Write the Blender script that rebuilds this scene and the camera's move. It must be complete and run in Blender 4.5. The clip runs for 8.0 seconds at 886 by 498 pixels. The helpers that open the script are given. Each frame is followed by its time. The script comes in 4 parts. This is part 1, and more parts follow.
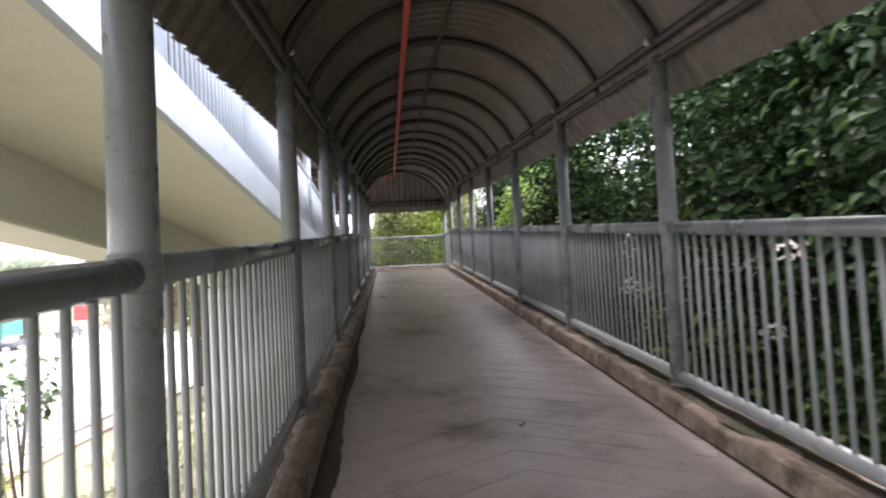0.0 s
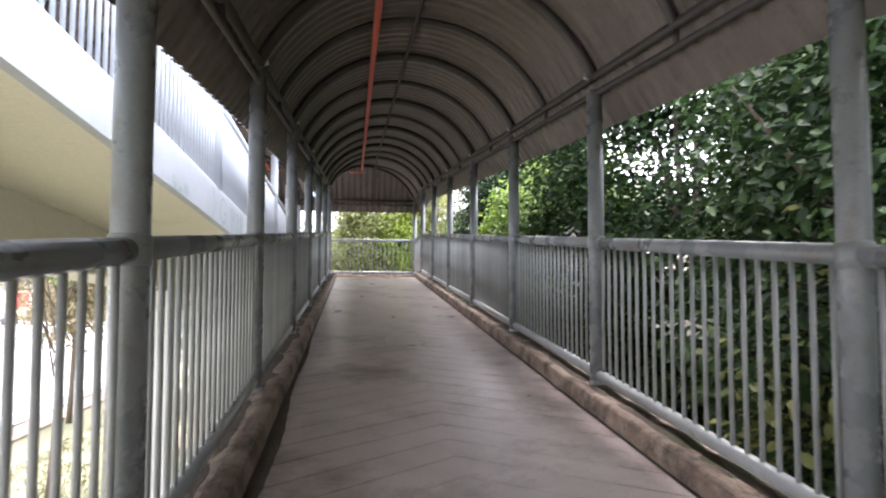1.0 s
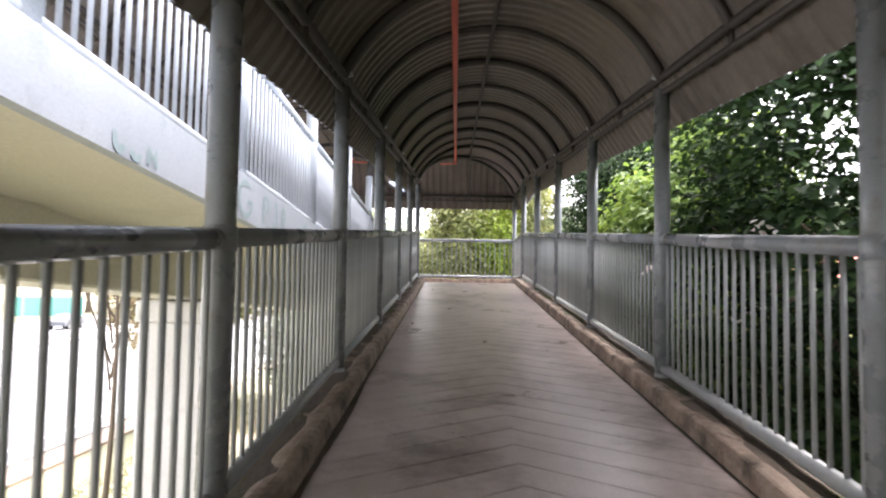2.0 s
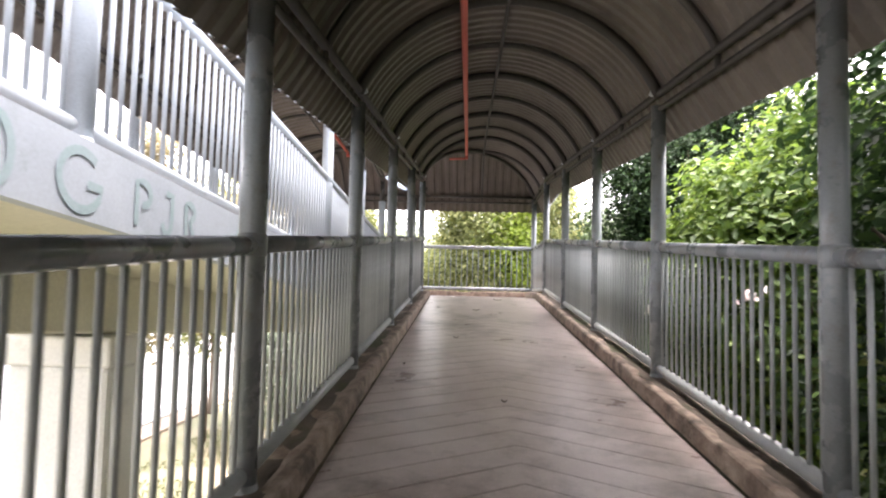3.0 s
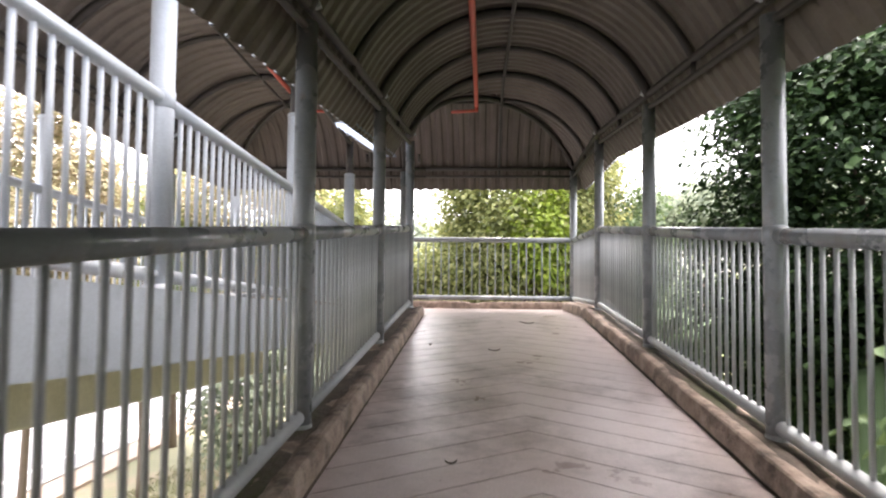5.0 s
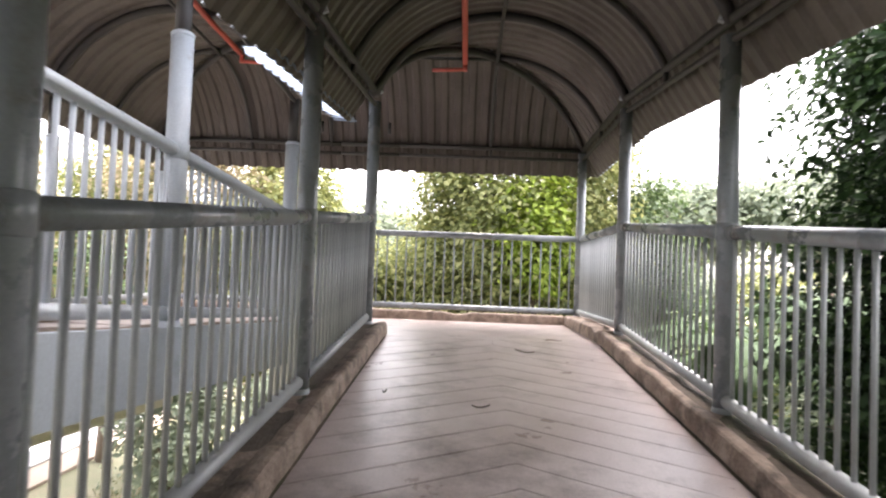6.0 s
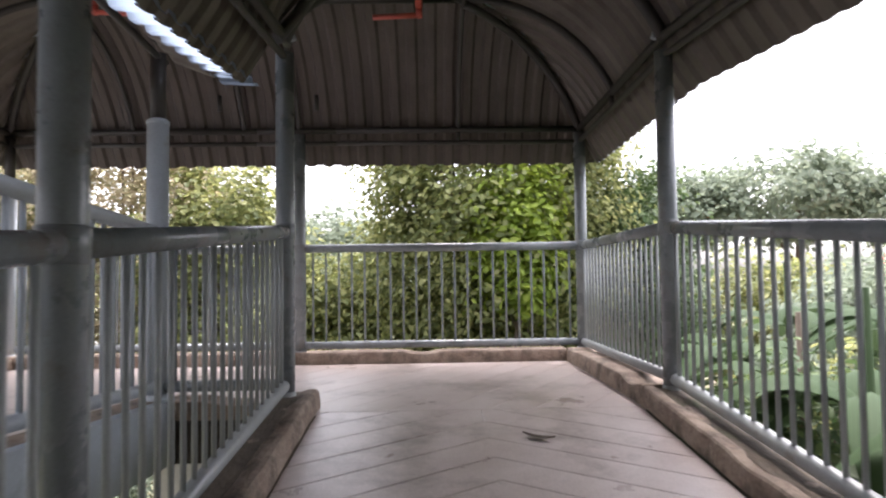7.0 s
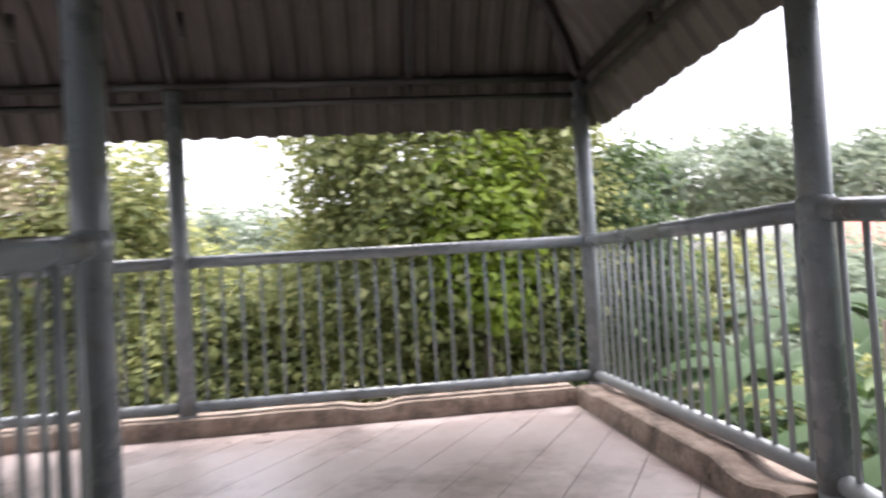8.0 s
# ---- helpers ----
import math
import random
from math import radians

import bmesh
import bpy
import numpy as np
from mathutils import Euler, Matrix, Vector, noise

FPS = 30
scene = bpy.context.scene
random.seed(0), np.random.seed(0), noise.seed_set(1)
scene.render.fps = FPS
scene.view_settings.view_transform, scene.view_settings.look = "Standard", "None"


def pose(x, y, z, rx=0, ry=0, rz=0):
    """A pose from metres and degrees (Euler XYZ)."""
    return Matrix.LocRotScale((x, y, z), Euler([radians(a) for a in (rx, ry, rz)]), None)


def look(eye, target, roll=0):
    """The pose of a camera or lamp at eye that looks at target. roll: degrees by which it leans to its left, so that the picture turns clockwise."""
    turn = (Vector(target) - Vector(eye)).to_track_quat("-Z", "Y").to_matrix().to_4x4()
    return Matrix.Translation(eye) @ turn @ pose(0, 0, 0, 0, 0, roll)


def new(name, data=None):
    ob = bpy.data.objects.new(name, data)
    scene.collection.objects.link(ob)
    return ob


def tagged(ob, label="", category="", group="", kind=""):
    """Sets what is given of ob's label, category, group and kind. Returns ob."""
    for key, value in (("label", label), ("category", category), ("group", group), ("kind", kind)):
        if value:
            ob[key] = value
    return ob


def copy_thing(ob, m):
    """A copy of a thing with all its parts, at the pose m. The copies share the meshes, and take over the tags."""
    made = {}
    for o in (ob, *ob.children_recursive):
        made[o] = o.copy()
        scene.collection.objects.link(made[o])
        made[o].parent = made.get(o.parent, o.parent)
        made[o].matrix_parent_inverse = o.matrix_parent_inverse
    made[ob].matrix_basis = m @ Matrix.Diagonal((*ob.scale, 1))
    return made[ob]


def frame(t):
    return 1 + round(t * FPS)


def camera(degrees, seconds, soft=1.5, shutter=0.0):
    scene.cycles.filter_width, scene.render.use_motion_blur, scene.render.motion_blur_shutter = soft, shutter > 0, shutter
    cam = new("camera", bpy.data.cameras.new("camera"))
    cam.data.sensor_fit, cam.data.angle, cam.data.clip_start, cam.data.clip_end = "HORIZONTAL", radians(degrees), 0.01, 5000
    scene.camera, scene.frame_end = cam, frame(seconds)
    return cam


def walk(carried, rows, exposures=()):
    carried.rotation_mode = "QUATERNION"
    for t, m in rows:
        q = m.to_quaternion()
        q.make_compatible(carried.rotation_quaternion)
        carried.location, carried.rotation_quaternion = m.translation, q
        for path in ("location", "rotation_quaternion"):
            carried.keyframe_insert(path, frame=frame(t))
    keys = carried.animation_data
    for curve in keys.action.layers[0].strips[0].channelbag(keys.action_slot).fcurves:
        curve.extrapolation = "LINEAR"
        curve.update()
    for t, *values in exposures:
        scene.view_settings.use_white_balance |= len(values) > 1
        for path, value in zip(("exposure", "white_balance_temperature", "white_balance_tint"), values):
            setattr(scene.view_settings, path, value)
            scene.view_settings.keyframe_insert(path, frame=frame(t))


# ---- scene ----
cam = camera(69.0, 8.0, 2.1, 0.25)
PATH = [
    (0, (-0.564, -0.214, 1.336), (-0.402, 1.777, 1.438), -3.2),
    (0.5, (-0.489, 0.97, 1.401), (-0.526, 2.968, 1.487), 0.0),
    (1, (-0.489, 2.06, 1.517), (-0.22, 4.038, 1.633), 0.0),
    (1.5, (-0.368, 3.261, 1.599), (-0.317, 5.257, 1.708), -0.1),
    (3, (-0.214, 6.928, 1.917), (-0.292, 8.922, 2.046), 1.3),
    (3.5, (-0.242, 8.138, 2.026), (-0.285, 10.134, 2.143), 2.5),
    (4, (-0.208, 9.384, 2.132), (-0.193, 11.38, 2.245), 1.1),
    (4.5, (-0.183, 10.575, 2.233), (-0.318, 12.567, 2.34), -0.2),
    (6, (-0.185, 14.155, 2.492), (-0.259, 16.152, 2.566), 2.2),
    (6.5, (-0.277, 15.288, 2.594), (-0.542, 17.268, 2.68), 4.8),
    (7, (-0.244, 16.585, 2.724), (-0.196, 18.583, 2.812), -0.8),
    (7.5, (-0.297, 17.687, 2.774), (-0.639, 19.655, 2.881), 4.0),
    (8, (-0.318, 18.812, 2.925), (-0.071, 20.796, 2.979), -3.4),
]
EXPOSURE = [(t, stops, kelvin, 19) for t, stops, kelvin in ((0, 3.02, 6420), (0.5, 3.11, 6320), (1, 3.48, 6350), (1.5, 3.4, 6450), (3, 3.6, 6780), (3.5, 3.38, 6720), (4, 3.34, 6680), (4.5, 3.34, 6780), (6, 3.27, 6720), (6.5, 2.8, 6600), (7, 2.46, 6450), (7.5, 3.05, 6520), (8, 2.5, 6350))]
walk(cam, [(t, look(eye, target, roll)) for t, eye, target, roll in PATH], EXPOSURE)

# ---- light ----
SUN_EL, SUN_AZ = radians(72), radians(23)
world = bpy.data.worlds.new("overcast_sky")
scene.world = world
world.use_nodes = True
wn, wl = world.node_tree.nodes, world.node_tree.links
wn.clear()
sky = wn.new("ShaderNodeTexSky")
sky.sky_type, sky.sun_disc = "NISHITA", False
sky.sun_elevation, sky.sun_rotation = SUN_EL, SUN_AZ
sky.air_density, sky.dust_density, sky.ozone_density = 1.0, 4.0, 1.0
grey = wn.new("ShaderNodeHueSaturation")
grey.inputs["Saturation"].default_value = 0.22
bg = wn.new("ShaderNodeBackground")
bg.inputs["Strength"].default_value = 0.15
wo = wn.new("ShaderNodeOutputWorld")
wl.new(sky.outputs[0], grey.inputs["Color"])
wl.new(grey.outputs[0], bg.inputs["Color"])
wl.new(bg.outputs[0], wo.inputs["Surface"])
sun = new("sun", bpy.data.lights.new("sun", "SUN"))
sun.data.energy, sun.data.angle, sun.data.color = 0.7, radians(25), (1.0, 0.97, 0.92)
sun.matrix_world = look((5, 12, 40), (0, 0, 0))

# ---- plan ----
BAY = 2.8
POST_Y = [-6.8 + BAY * i for i in range(11)]          # -6.8 ... 21.2
Y_FLAT, Y_END = 21.2, 23.85
X_R, X_L, X_U, X_V = 1.5, -1.258, -2.16, -4.895       # post lines of the lower and upper ramps
SLOPE, SLOPE_U = 0.0847, 0.062
GROUND = -2.9
RAIL, TOP, KERB = 1.08, 2.37, 0.20                     # above the bottom rail; the floor lies KERB below it


def base_low(y):
    return 1.985 + SLOPE * min(0.0, y - Y_FLAT)


def base_up(y):
    return 1.985 + SLOPE_U * max(0.0, Y_FLAT - y)


# ---- materials ----
def mat(name, c1, c2, scale=4.0, rough=0.6, metal=0.0, bump=0.1, grain=60.0, stain=None, stain_scale=1.2, stain_at=(0.5, 0.7), vary=0.0, stretch=(1, 1, 1), spec=0.5):
    """A worn surface: two colours mixed by noise, fine grain, stains with a soft edge, relief."""
    m = bpy.data.materials.new(name)
    m.use_nodes = True
    nt = m.node_tree
    n, l = nt.nodes, nt.links
    b = n["Principled BSDF"]
    geo = n.new("ShaderNodeTexCoord")
    mp = n.new("ShaderNodeMapping")
    mp.inputs["Scale"].default_value = stretch
    l.new(geo.outputs["Object"], mp.inputs["Vector"])
    vec = mp.outputs[0]
    big = n.new("ShaderNodeTexNoise")
    big.inputs["Scale"].default_value, big.inputs["Detail"].default_value, big.inputs["Roughness"].default_value = scale, 6, 0.65
    l.new(vec, big.inputs["Vector"])
    ramp = n.new("ShaderNodeMapRange")
    ramp.inputs["From Min"].default_value, ramp.inputs["From Max"].default_value = 0.3, 0.7
    l.new(big.outputs["Fac"], ramp.inputs["Value"])
    mix = n.new("ShaderNodeMix")
    mix.data_type = "RGBA"
    mix.inputs["A"].default_value, mix.inputs["B"].default_value = (*c1, 1), (*c2, 1)
    l.new(ramp.outputs[0], mix.inputs["Factor"])
    col = mix.outputs["Result"]
    if stain:
        st = n.new("ShaderNodeTexNoise")
        st.inputs["Scale"].default_value, st.inputs["Detail"].default_value, st.inputs["Roughness"].default_value = stain_scale, 8, 0.7
        l.new(vec, st.inputs["Vector"])
        sr = n.new("ShaderNodeMapRange")
        sr.inputs["From Min"].default_value, sr.inputs["From Max"].default_value = stain_at
        l.new(st.outputs["Fac"], sr.inputs["Value"])
        m2 = n.new("ShaderNodeMix")
        m2.data_type = "RGBA"
        m2.inputs["B"].default_value = (*stain, 1)
        l.new(sr.outputs[0], m2.inputs["Factor"])
        l.new(col, m2.inputs["A"])
        col = m2.outputs["Result"]
    fine = n.new("ShaderNodeTexNoise")
    fine.inputs["Scale"].default_value, fine.inputs["Detail"].default_value = grain, 4
    l.new(vec, fine.inputs["Vector"])
    hs = n.new("ShaderNodeHueSaturation")
    l.new(col, hs.inputs["Color"])
    fv = n.new("ShaderNodeMapRange")
    fv.inputs["To Min"].default_value, fv.inputs["To Max"].default_value = 0.82, 1.18
    l.new(fine.outputs["Fac"], fv.inputs["Value"])
    val = fv.outputs[0]
    if vary:
        oi = n.new("ShaderNodeObjectInfo")
        ov = n.new("ShaderNodeMapRange")
        ov.inputs["To Min"].default_value, ov.inputs["To Max"].default_value = 1 - vary, 1 + vary
        l.new(oi.outputs["Random"], ov.inputs["Value"])
        mu = n.new("ShaderNodeMath")
        mu.operation = "MULTIPLY"
        l.new(val, mu.inputs[0])
        l.new(ov.outputs[0], mu.inputs[1])
        val = mu.outputs[0]
    l.new(val, hs.inputs["Value"])
    l.new(hs.outputs[0], b.inputs["Base Color"])
    b.inputs["Metallic"].default_value = metal
    b.inputs["Specular IOR Level"].default_value = spec
    rr = n.new("ShaderNodeMapRange")
    rr.inputs["To Min"].default_value, rr.inputs["To Max"].default_value = max(0.02, rough - 0.12), min(1, rough + 0.12)
    l.new(big.outputs["Fac"], rr.inputs["Value"])
    l.new(rr.outputs[0], b.inputs["Roughness"])
    if bump:
        ad = n.new("ShaderNodeMath")
        ad.operation = "ADD"
        l.new(big.outputs["Fac"], ad.inputs[0])
        l.new(fine.outputs["Fac"], ad.inputs[1])
        bp = n.new("ShaderNodeBump")
        bp.inputs["Strength"].default_value, bp.inputs["Distance"].default_value = bump, 0.01
        l.new(ad.outputs[0], bp.inputs["Height"])
        l.new(bp.outputs[0], b.inputs["Normal"])
    return m


def leaf_mat(name, c1, c2, c3, through_light=0.35, rough=0.55, gloss=0.35):
    """Leaves: three greens shared out leaf by leaf, glossy above, letting some light through."""
    m = bpy.data.materials.new(name)
    m.use_nodes = True
    n, l = m.node_tree.nodes, m.node_tree.links
    b = n["Principled BSDF"]
    g = n.new("ShaderNodeNewGeometry")
    r = n.new("ShaderNodeValToRGB")
    r.color_ramp.elements[0].color, r.color_ramp.elements[1].color = (*c1, 1), (*c3, 1)
    e = r.color_ramp.elements.new(0.55)
    e.color = (*c2, 1)
    l.new(g.outputs["Random Per Island"], r.inputs["Fac"])
    l.new(r.outputs[0], b.inputs["Base Color"])
    b.inputs["Roughness"].default_value = rough
    b.inputs["Specular IOR Level"].default_value = gloss
    t = n.new("ShaderNodeBsdfTranslucent")
    hs = n.new("ShaderNodeHueSaturation")
    hs.inputs["Hue"].default_value, hs.inputs["Value"].default_value = 0.48, 1.5
    l.new(r.outputs[0], hs.inputs["Color"])
    l.new(hs.outputs[0], t.inputs["Color"])
    mx = n.new("ShaderNodeMixShader")
    mx.inputs[0].default_value = through_light
    l.new(b.outputs[0], mx.inputs[1])
    l.new(t.outputs[0], mx.inputs[2])
    l.new(mx.outputs[0], n["Material Output"].inputs["Surface"])
    return m


STEEL = mat("painted_steel", (0.19, 0.212, 0.224), (0.27, 0.295, 0.306), 3.0, 0.28, 0.0, 0.08, 90, stain=(0.17, 0.13, 0.095), stain_scale=3.2, stain_at=(0.54, 0.74))
STEEL_UP = mat("pale_painted_steel", (0.43, 0.475, 0.515), (0.53, 0.575, 0.61), 3.0, 0.42, 0.0, 0.06, 90, stain=(0.30, 0.27, 0.23), stain_scale=5.0, stain_at=(0.62, 0.8))
# Browner than the ramp sheet; its tone also holds shade under the landing roof.
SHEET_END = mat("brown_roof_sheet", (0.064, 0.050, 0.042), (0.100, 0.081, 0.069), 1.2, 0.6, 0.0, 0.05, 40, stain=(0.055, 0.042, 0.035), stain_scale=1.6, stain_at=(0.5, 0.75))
SKIN = mat("pale_blue_roof_paint", (0.52, 0.58, 0.66), (0.60, 0.66, 0.73), 1.2, 0.5, 0.0, 0.05, 40, stain=(0.42, 0.46, 0.52), stain_scale=2.0, stain_at=(0.55, 0.8))
# Worn paint, lightened in colour for the road light falling on the bars.
STEEL_BAR = mat("pale_worn_paint", (0.30, 0.322, 0.325), (0.40, 0.42, 0.418), 4.0, 0.38, 0.0, 0.08, 90, stain=(0.24, 0.21, 0.17), stain_scale=4.0, stain_at=(0.58, 0.76), vary=0.12)
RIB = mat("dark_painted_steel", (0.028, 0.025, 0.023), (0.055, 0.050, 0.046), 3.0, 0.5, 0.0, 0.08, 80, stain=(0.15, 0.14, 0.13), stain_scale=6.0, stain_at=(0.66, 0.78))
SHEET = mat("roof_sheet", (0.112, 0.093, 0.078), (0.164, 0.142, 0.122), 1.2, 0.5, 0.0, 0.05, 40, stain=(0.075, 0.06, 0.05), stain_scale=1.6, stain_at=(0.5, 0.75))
FLOOR = mat("worn_concrete", (0.48, 0.395, 0.36), (0.645, 0.565, 0.53), 1.8, 0.31, 0.0, 0.22, 70, stain=(0.17, 0.13, 0.11), stain_scale=1.2, stain_at=(0.50, 0.74))
JOINT = mat("dirty_joint", (0.035, 0.03, 0.026), (0.06, 0.05, 0.045), 6, 0.9, 0, 0.3)
KERBM = mat("weathered_kerb", (0.185, 0.130, 0.098), (0.42, 0.335, 0.268), 6.0, 0.85, 0.0, 0.9, 42, stain=(0.082, 0.063, 0.048), stain_scale=4.0, stain_at=(0.47, 0.66), stretch=(1, 0.8, 1))
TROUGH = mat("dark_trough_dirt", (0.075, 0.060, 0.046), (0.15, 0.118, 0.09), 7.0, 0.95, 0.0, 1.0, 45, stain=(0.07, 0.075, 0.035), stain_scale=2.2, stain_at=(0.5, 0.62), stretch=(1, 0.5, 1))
FASCIA = mat("pale_blue_paint", (0.40, 0.455, 0.51), (0.48, 0.535, 0.59), 1.5, 0.6, 0.0, 0.1, 60, stain=(0.28, 0.325, 0.35), stain_scale=2.5, stain_at=(0.55, 0.8))
SOFFIT = mat("cream_paint", (0.66, 0.645, 0.545), (0.73, 0.715, 0.61), 0.8, 0.7, 0.0, 0.08, 40, stain=(0.52, 0.505, 0.42), stain_scale=0.8, stain_at=(0.55, 0.8))
COLUMN = mat("white_column_paint", (0.62, 0.62, 0.60), (0.72, 0.72, 0.70), 1.0, 0.7, 0.0, 0.1, 40, stain=(0.45, 0.44, 0.40), stain_scale=1.5, stain_at=(0.55, 0.8))
RED = mat("red_pipe_paint", (0.55, 0.10, 0.07), (0.62, 0.14, 0.10), 5, 0.45, 0, 0.05, 60)
GRASS_GROUND = mat("grass_soil", (0.155, 0.165, 0.085), (0.235, 0.22, 0.145), 0.6, 0.95, 0, 0.6, 12, stain=(0.26, 0.20, 0.14), stain_scale=0.25, stain_at=(0.5, 0.62))
SOIL = mat("bare_soil", (0.40, 0.32, 0.26), (0.32, 0.26, 0.20), 0.8, 0.95, 0, 0.5, 14)
ASPHALT = mat("pale_concrete_road", (0.22, 0.222, 0.225), (0.27, 0.272, 0.275), 0.5, 0.65, 0, 0.2, 30)
LINE = mat("road_paint", (0.7, 0.7, 0.68), (0.78, 0.78, 0.76), 2, 0.6, 0, 0.1)
KERBSTONE = mat("kerb_stone", (0.34, 0.34, 0.33), (0.42, 0.42, 0.41), 2, 0.8, 0, 0.3)
BARK = mat("bark", (0.10, 0.075, 0.055), (0.17, 0.135, 0.10), 5, 0.9, 0, 0.8, 30, stretch=(1, 1, 0.3))
# Near-black greens: the shade within these backlit crowns is put into the colour.
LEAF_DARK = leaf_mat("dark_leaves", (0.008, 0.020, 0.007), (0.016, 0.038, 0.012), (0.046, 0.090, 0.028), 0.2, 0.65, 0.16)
LEAF_MID = leaf_mat("green_leaves", (0.036, 0.072, 0.026), (0.068, 0.120, 0.043), (0.135, 0.195, 0.075), 0.32)
LEAF_LIGHT = leaf_mat("light_leaves", (0.105, 0.135, 0.050), (0.205, 0.238, 0.085), (0.360, 0.375, 0.160), 0.5)
# Cream tones hold the sunlit, overexposed look of these trees in the leaf colour.
LEAF_PALE = leaf_mat("dry_pale_leaves", (0.19, 0.19, 0.09), (0.32, 0.29, 0.17), (0.46, 0.40, 0.28), 0.45, 0.7)
LEAF_YOUNG = leaf_mat("young_leaves", (0.050, 0.105, 0.018), (0.090, 0.165, 0.028), (0.160, 0.245, 0.045), 0.4)
LEAF_SPRIG = leaf_mat("bright_young_leaves", (0.150, 0.220, 0.030), (0.235, 0.330, 0.050), (0.340, 0.430, 0.080), 0.5)
# Pale grey-greens with the haze of distance mixed into the leaf colour.
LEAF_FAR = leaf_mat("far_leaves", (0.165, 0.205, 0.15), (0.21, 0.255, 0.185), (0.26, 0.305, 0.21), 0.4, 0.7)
LEAF_GRASS = leaf_mat("grass_blades", (0.13, 0.145, 0.07), (0.18, 0.19, 0.10), (0.25, 0.235, 0.15), 0.3, 0.7)
LEAF_BIG = leaf_mat("broad_leaves", (0.034, 0.062, 0.028), (0.052, 0.088, 0.039), (0.085, 0.130, 0.060), 0.22, 0.65, 0.14)
PETAL = leaf_mat("white_petals", (0.55, 0.55, 0.50), (0.68, 0.66, 0.62), (0.75, 0.60, 0.58), 0.3)
LITTER = mat("dry_leaf", (0.06, 0.045, 0.03), (0.10, 0.075, 0.045), 8, 0.8, 0, 0.3)
TEAL = mat("teal_hoarding", (0.10, 0.36, 0.30), (0.14, 0.42, 0.36), 0.5, 0.6, 0, 0.1)
SIGN_RED = mat("red_board", (0.62, 0.06, 0.06), (0.70, 0.09, 0.08), 0.8, 0.5, 0, 0.05)
CARPAINT = mat("grey_car_paint", (0.10, 0.11, 0.12), (0.14, 0.15, 0.16), 1, 0.3, 0.2, 0.0)
CARWHITE = mat("white_car_paint", (0.6, 0.6, 0.6), (0.66, 0.66, 0.66), 1, 0.3, 0.0, 0.0)
DARKGLASS = mat("car_glass", (0.02, 0.022, 0.025), (0.03, 0.032, 0.035), 1, 0.08, 0.0, 0.0)
RUBBER = mat("tyre_rubber", (0.02, 0.02, 0.02), (0.03, 0.03, 0.03), 8, 0.85, 0, 0.1)
ROOFTILE = mat("red_roof_tile", (0.45, 0.12, 0.09), (0.55, 0.18, 0.13), 1.5, 0.8, 0, 0.3)
HOUSEWALL = mat("pale_house_wall", (0.6, 0.58, 0.54), (0.68, 0.66, 0.62), 0.6, 0.8, 0, 0.1)
GRAFFITI = mat("faded_green_spray", (0.30, 0.42, 0.43), (0.38, 0.47, 0.51), 6, 0.7, 0, 0.0)


# ---- mesh helpers ----
def mesh_ob(name, bm, material, smooth=False):
    me = bpy.data.meshes.new(name)
    bm.to_mesh(me)
    bm.free()
    me.materials.append(material)
    if smooth:
        me.polygons.foreach_set("use_smooth", [True] * len(me.polygons))
    return new(name, me)


def part(name, bm, material, parent, label="", smooth=False):
    ob = mesh_ob(name, bm, material, smooth)
    ob.parent = parent
    return tagged(ob, label)


def twin(ob, parent, m):
    """Another object on the mesh of ob."""
    o = bpy.data.objects.new(ob.name.split(".")[0], ob.data)
    scene.collection.objects.link(o)
    o.parent = parent
    o.matrix_basis = m
    if "label" in ob:
        o["label"] = ob["label"]
    return o


def empty(name, loc=(0, 0, 0)):
    e = new(name)
    e.location = loc
    e.empty_display_size = 0.2
    return e


def box(bm, lo, hi, bevel=0.0):
    """A box between two corners, its edges rounded."""
    r = bmesh.ops.create_cube(bm, size=1)
    vs = r["verts"]
    for v in vs:
        v.co = Vector((lo[i] + (v.co[i] + 0.5) * (hi[i] - lo[i]) for i in range(3)))
    if bevel:
        es = list({e for v in vs for e in v.link_edges})
        bmesh.ops.bevel(bm, geom=es, offset=bevel, segments=2, affect="EDGES", profile=0.5)
    return vs


def tube(bm, pts, radius, seg=10, caps=True, radii=None):
    """A round tube along points."""
    pts = [Vector(p) for p in pts]
    rings = []
    for i, p in enumerate(pts):
        d = (pts[min(i + 1, len(pts) - 1)] - pts[max(i - 1, 0)]).normalized()
        ref = Vector((0, 0, 1)) if abs(d.z) < 0.9 else Vector((1, 0, 0))
        a = d.cross(ref).normalized()
        b = d.cross(a).normalized()
        r = radii[i] if radii else radius
        rings.append([bm.verts.new(p + r * (math.cos(k * math.tau / seg) * a + math.sin(k * math.tau / seg) * b)) for k in range(seg)])
    for r0, r1 in zip(rings, rings[1:]):
        for k in range(seg):
            f = bm.faces.new((r0[k], r0[(k + 1) % seg], r1[(k + 1) % seg], r1[k]))
            f.smooth = True
    if caps:
        bm.faces.new(rings[0][::-1])
        bm.faces.new(rings[-1])
    bmesh.ops.recalc_face_normals(bm, faces=bm.faces[:])


def tube_part(name, pts, radius, material, parent, label="", seg=10, radii=None):
    bm = bmesh.new()
    tube(bm, pts, radius, seg, True, radii)
    return part(name, bm, material, parent, label)


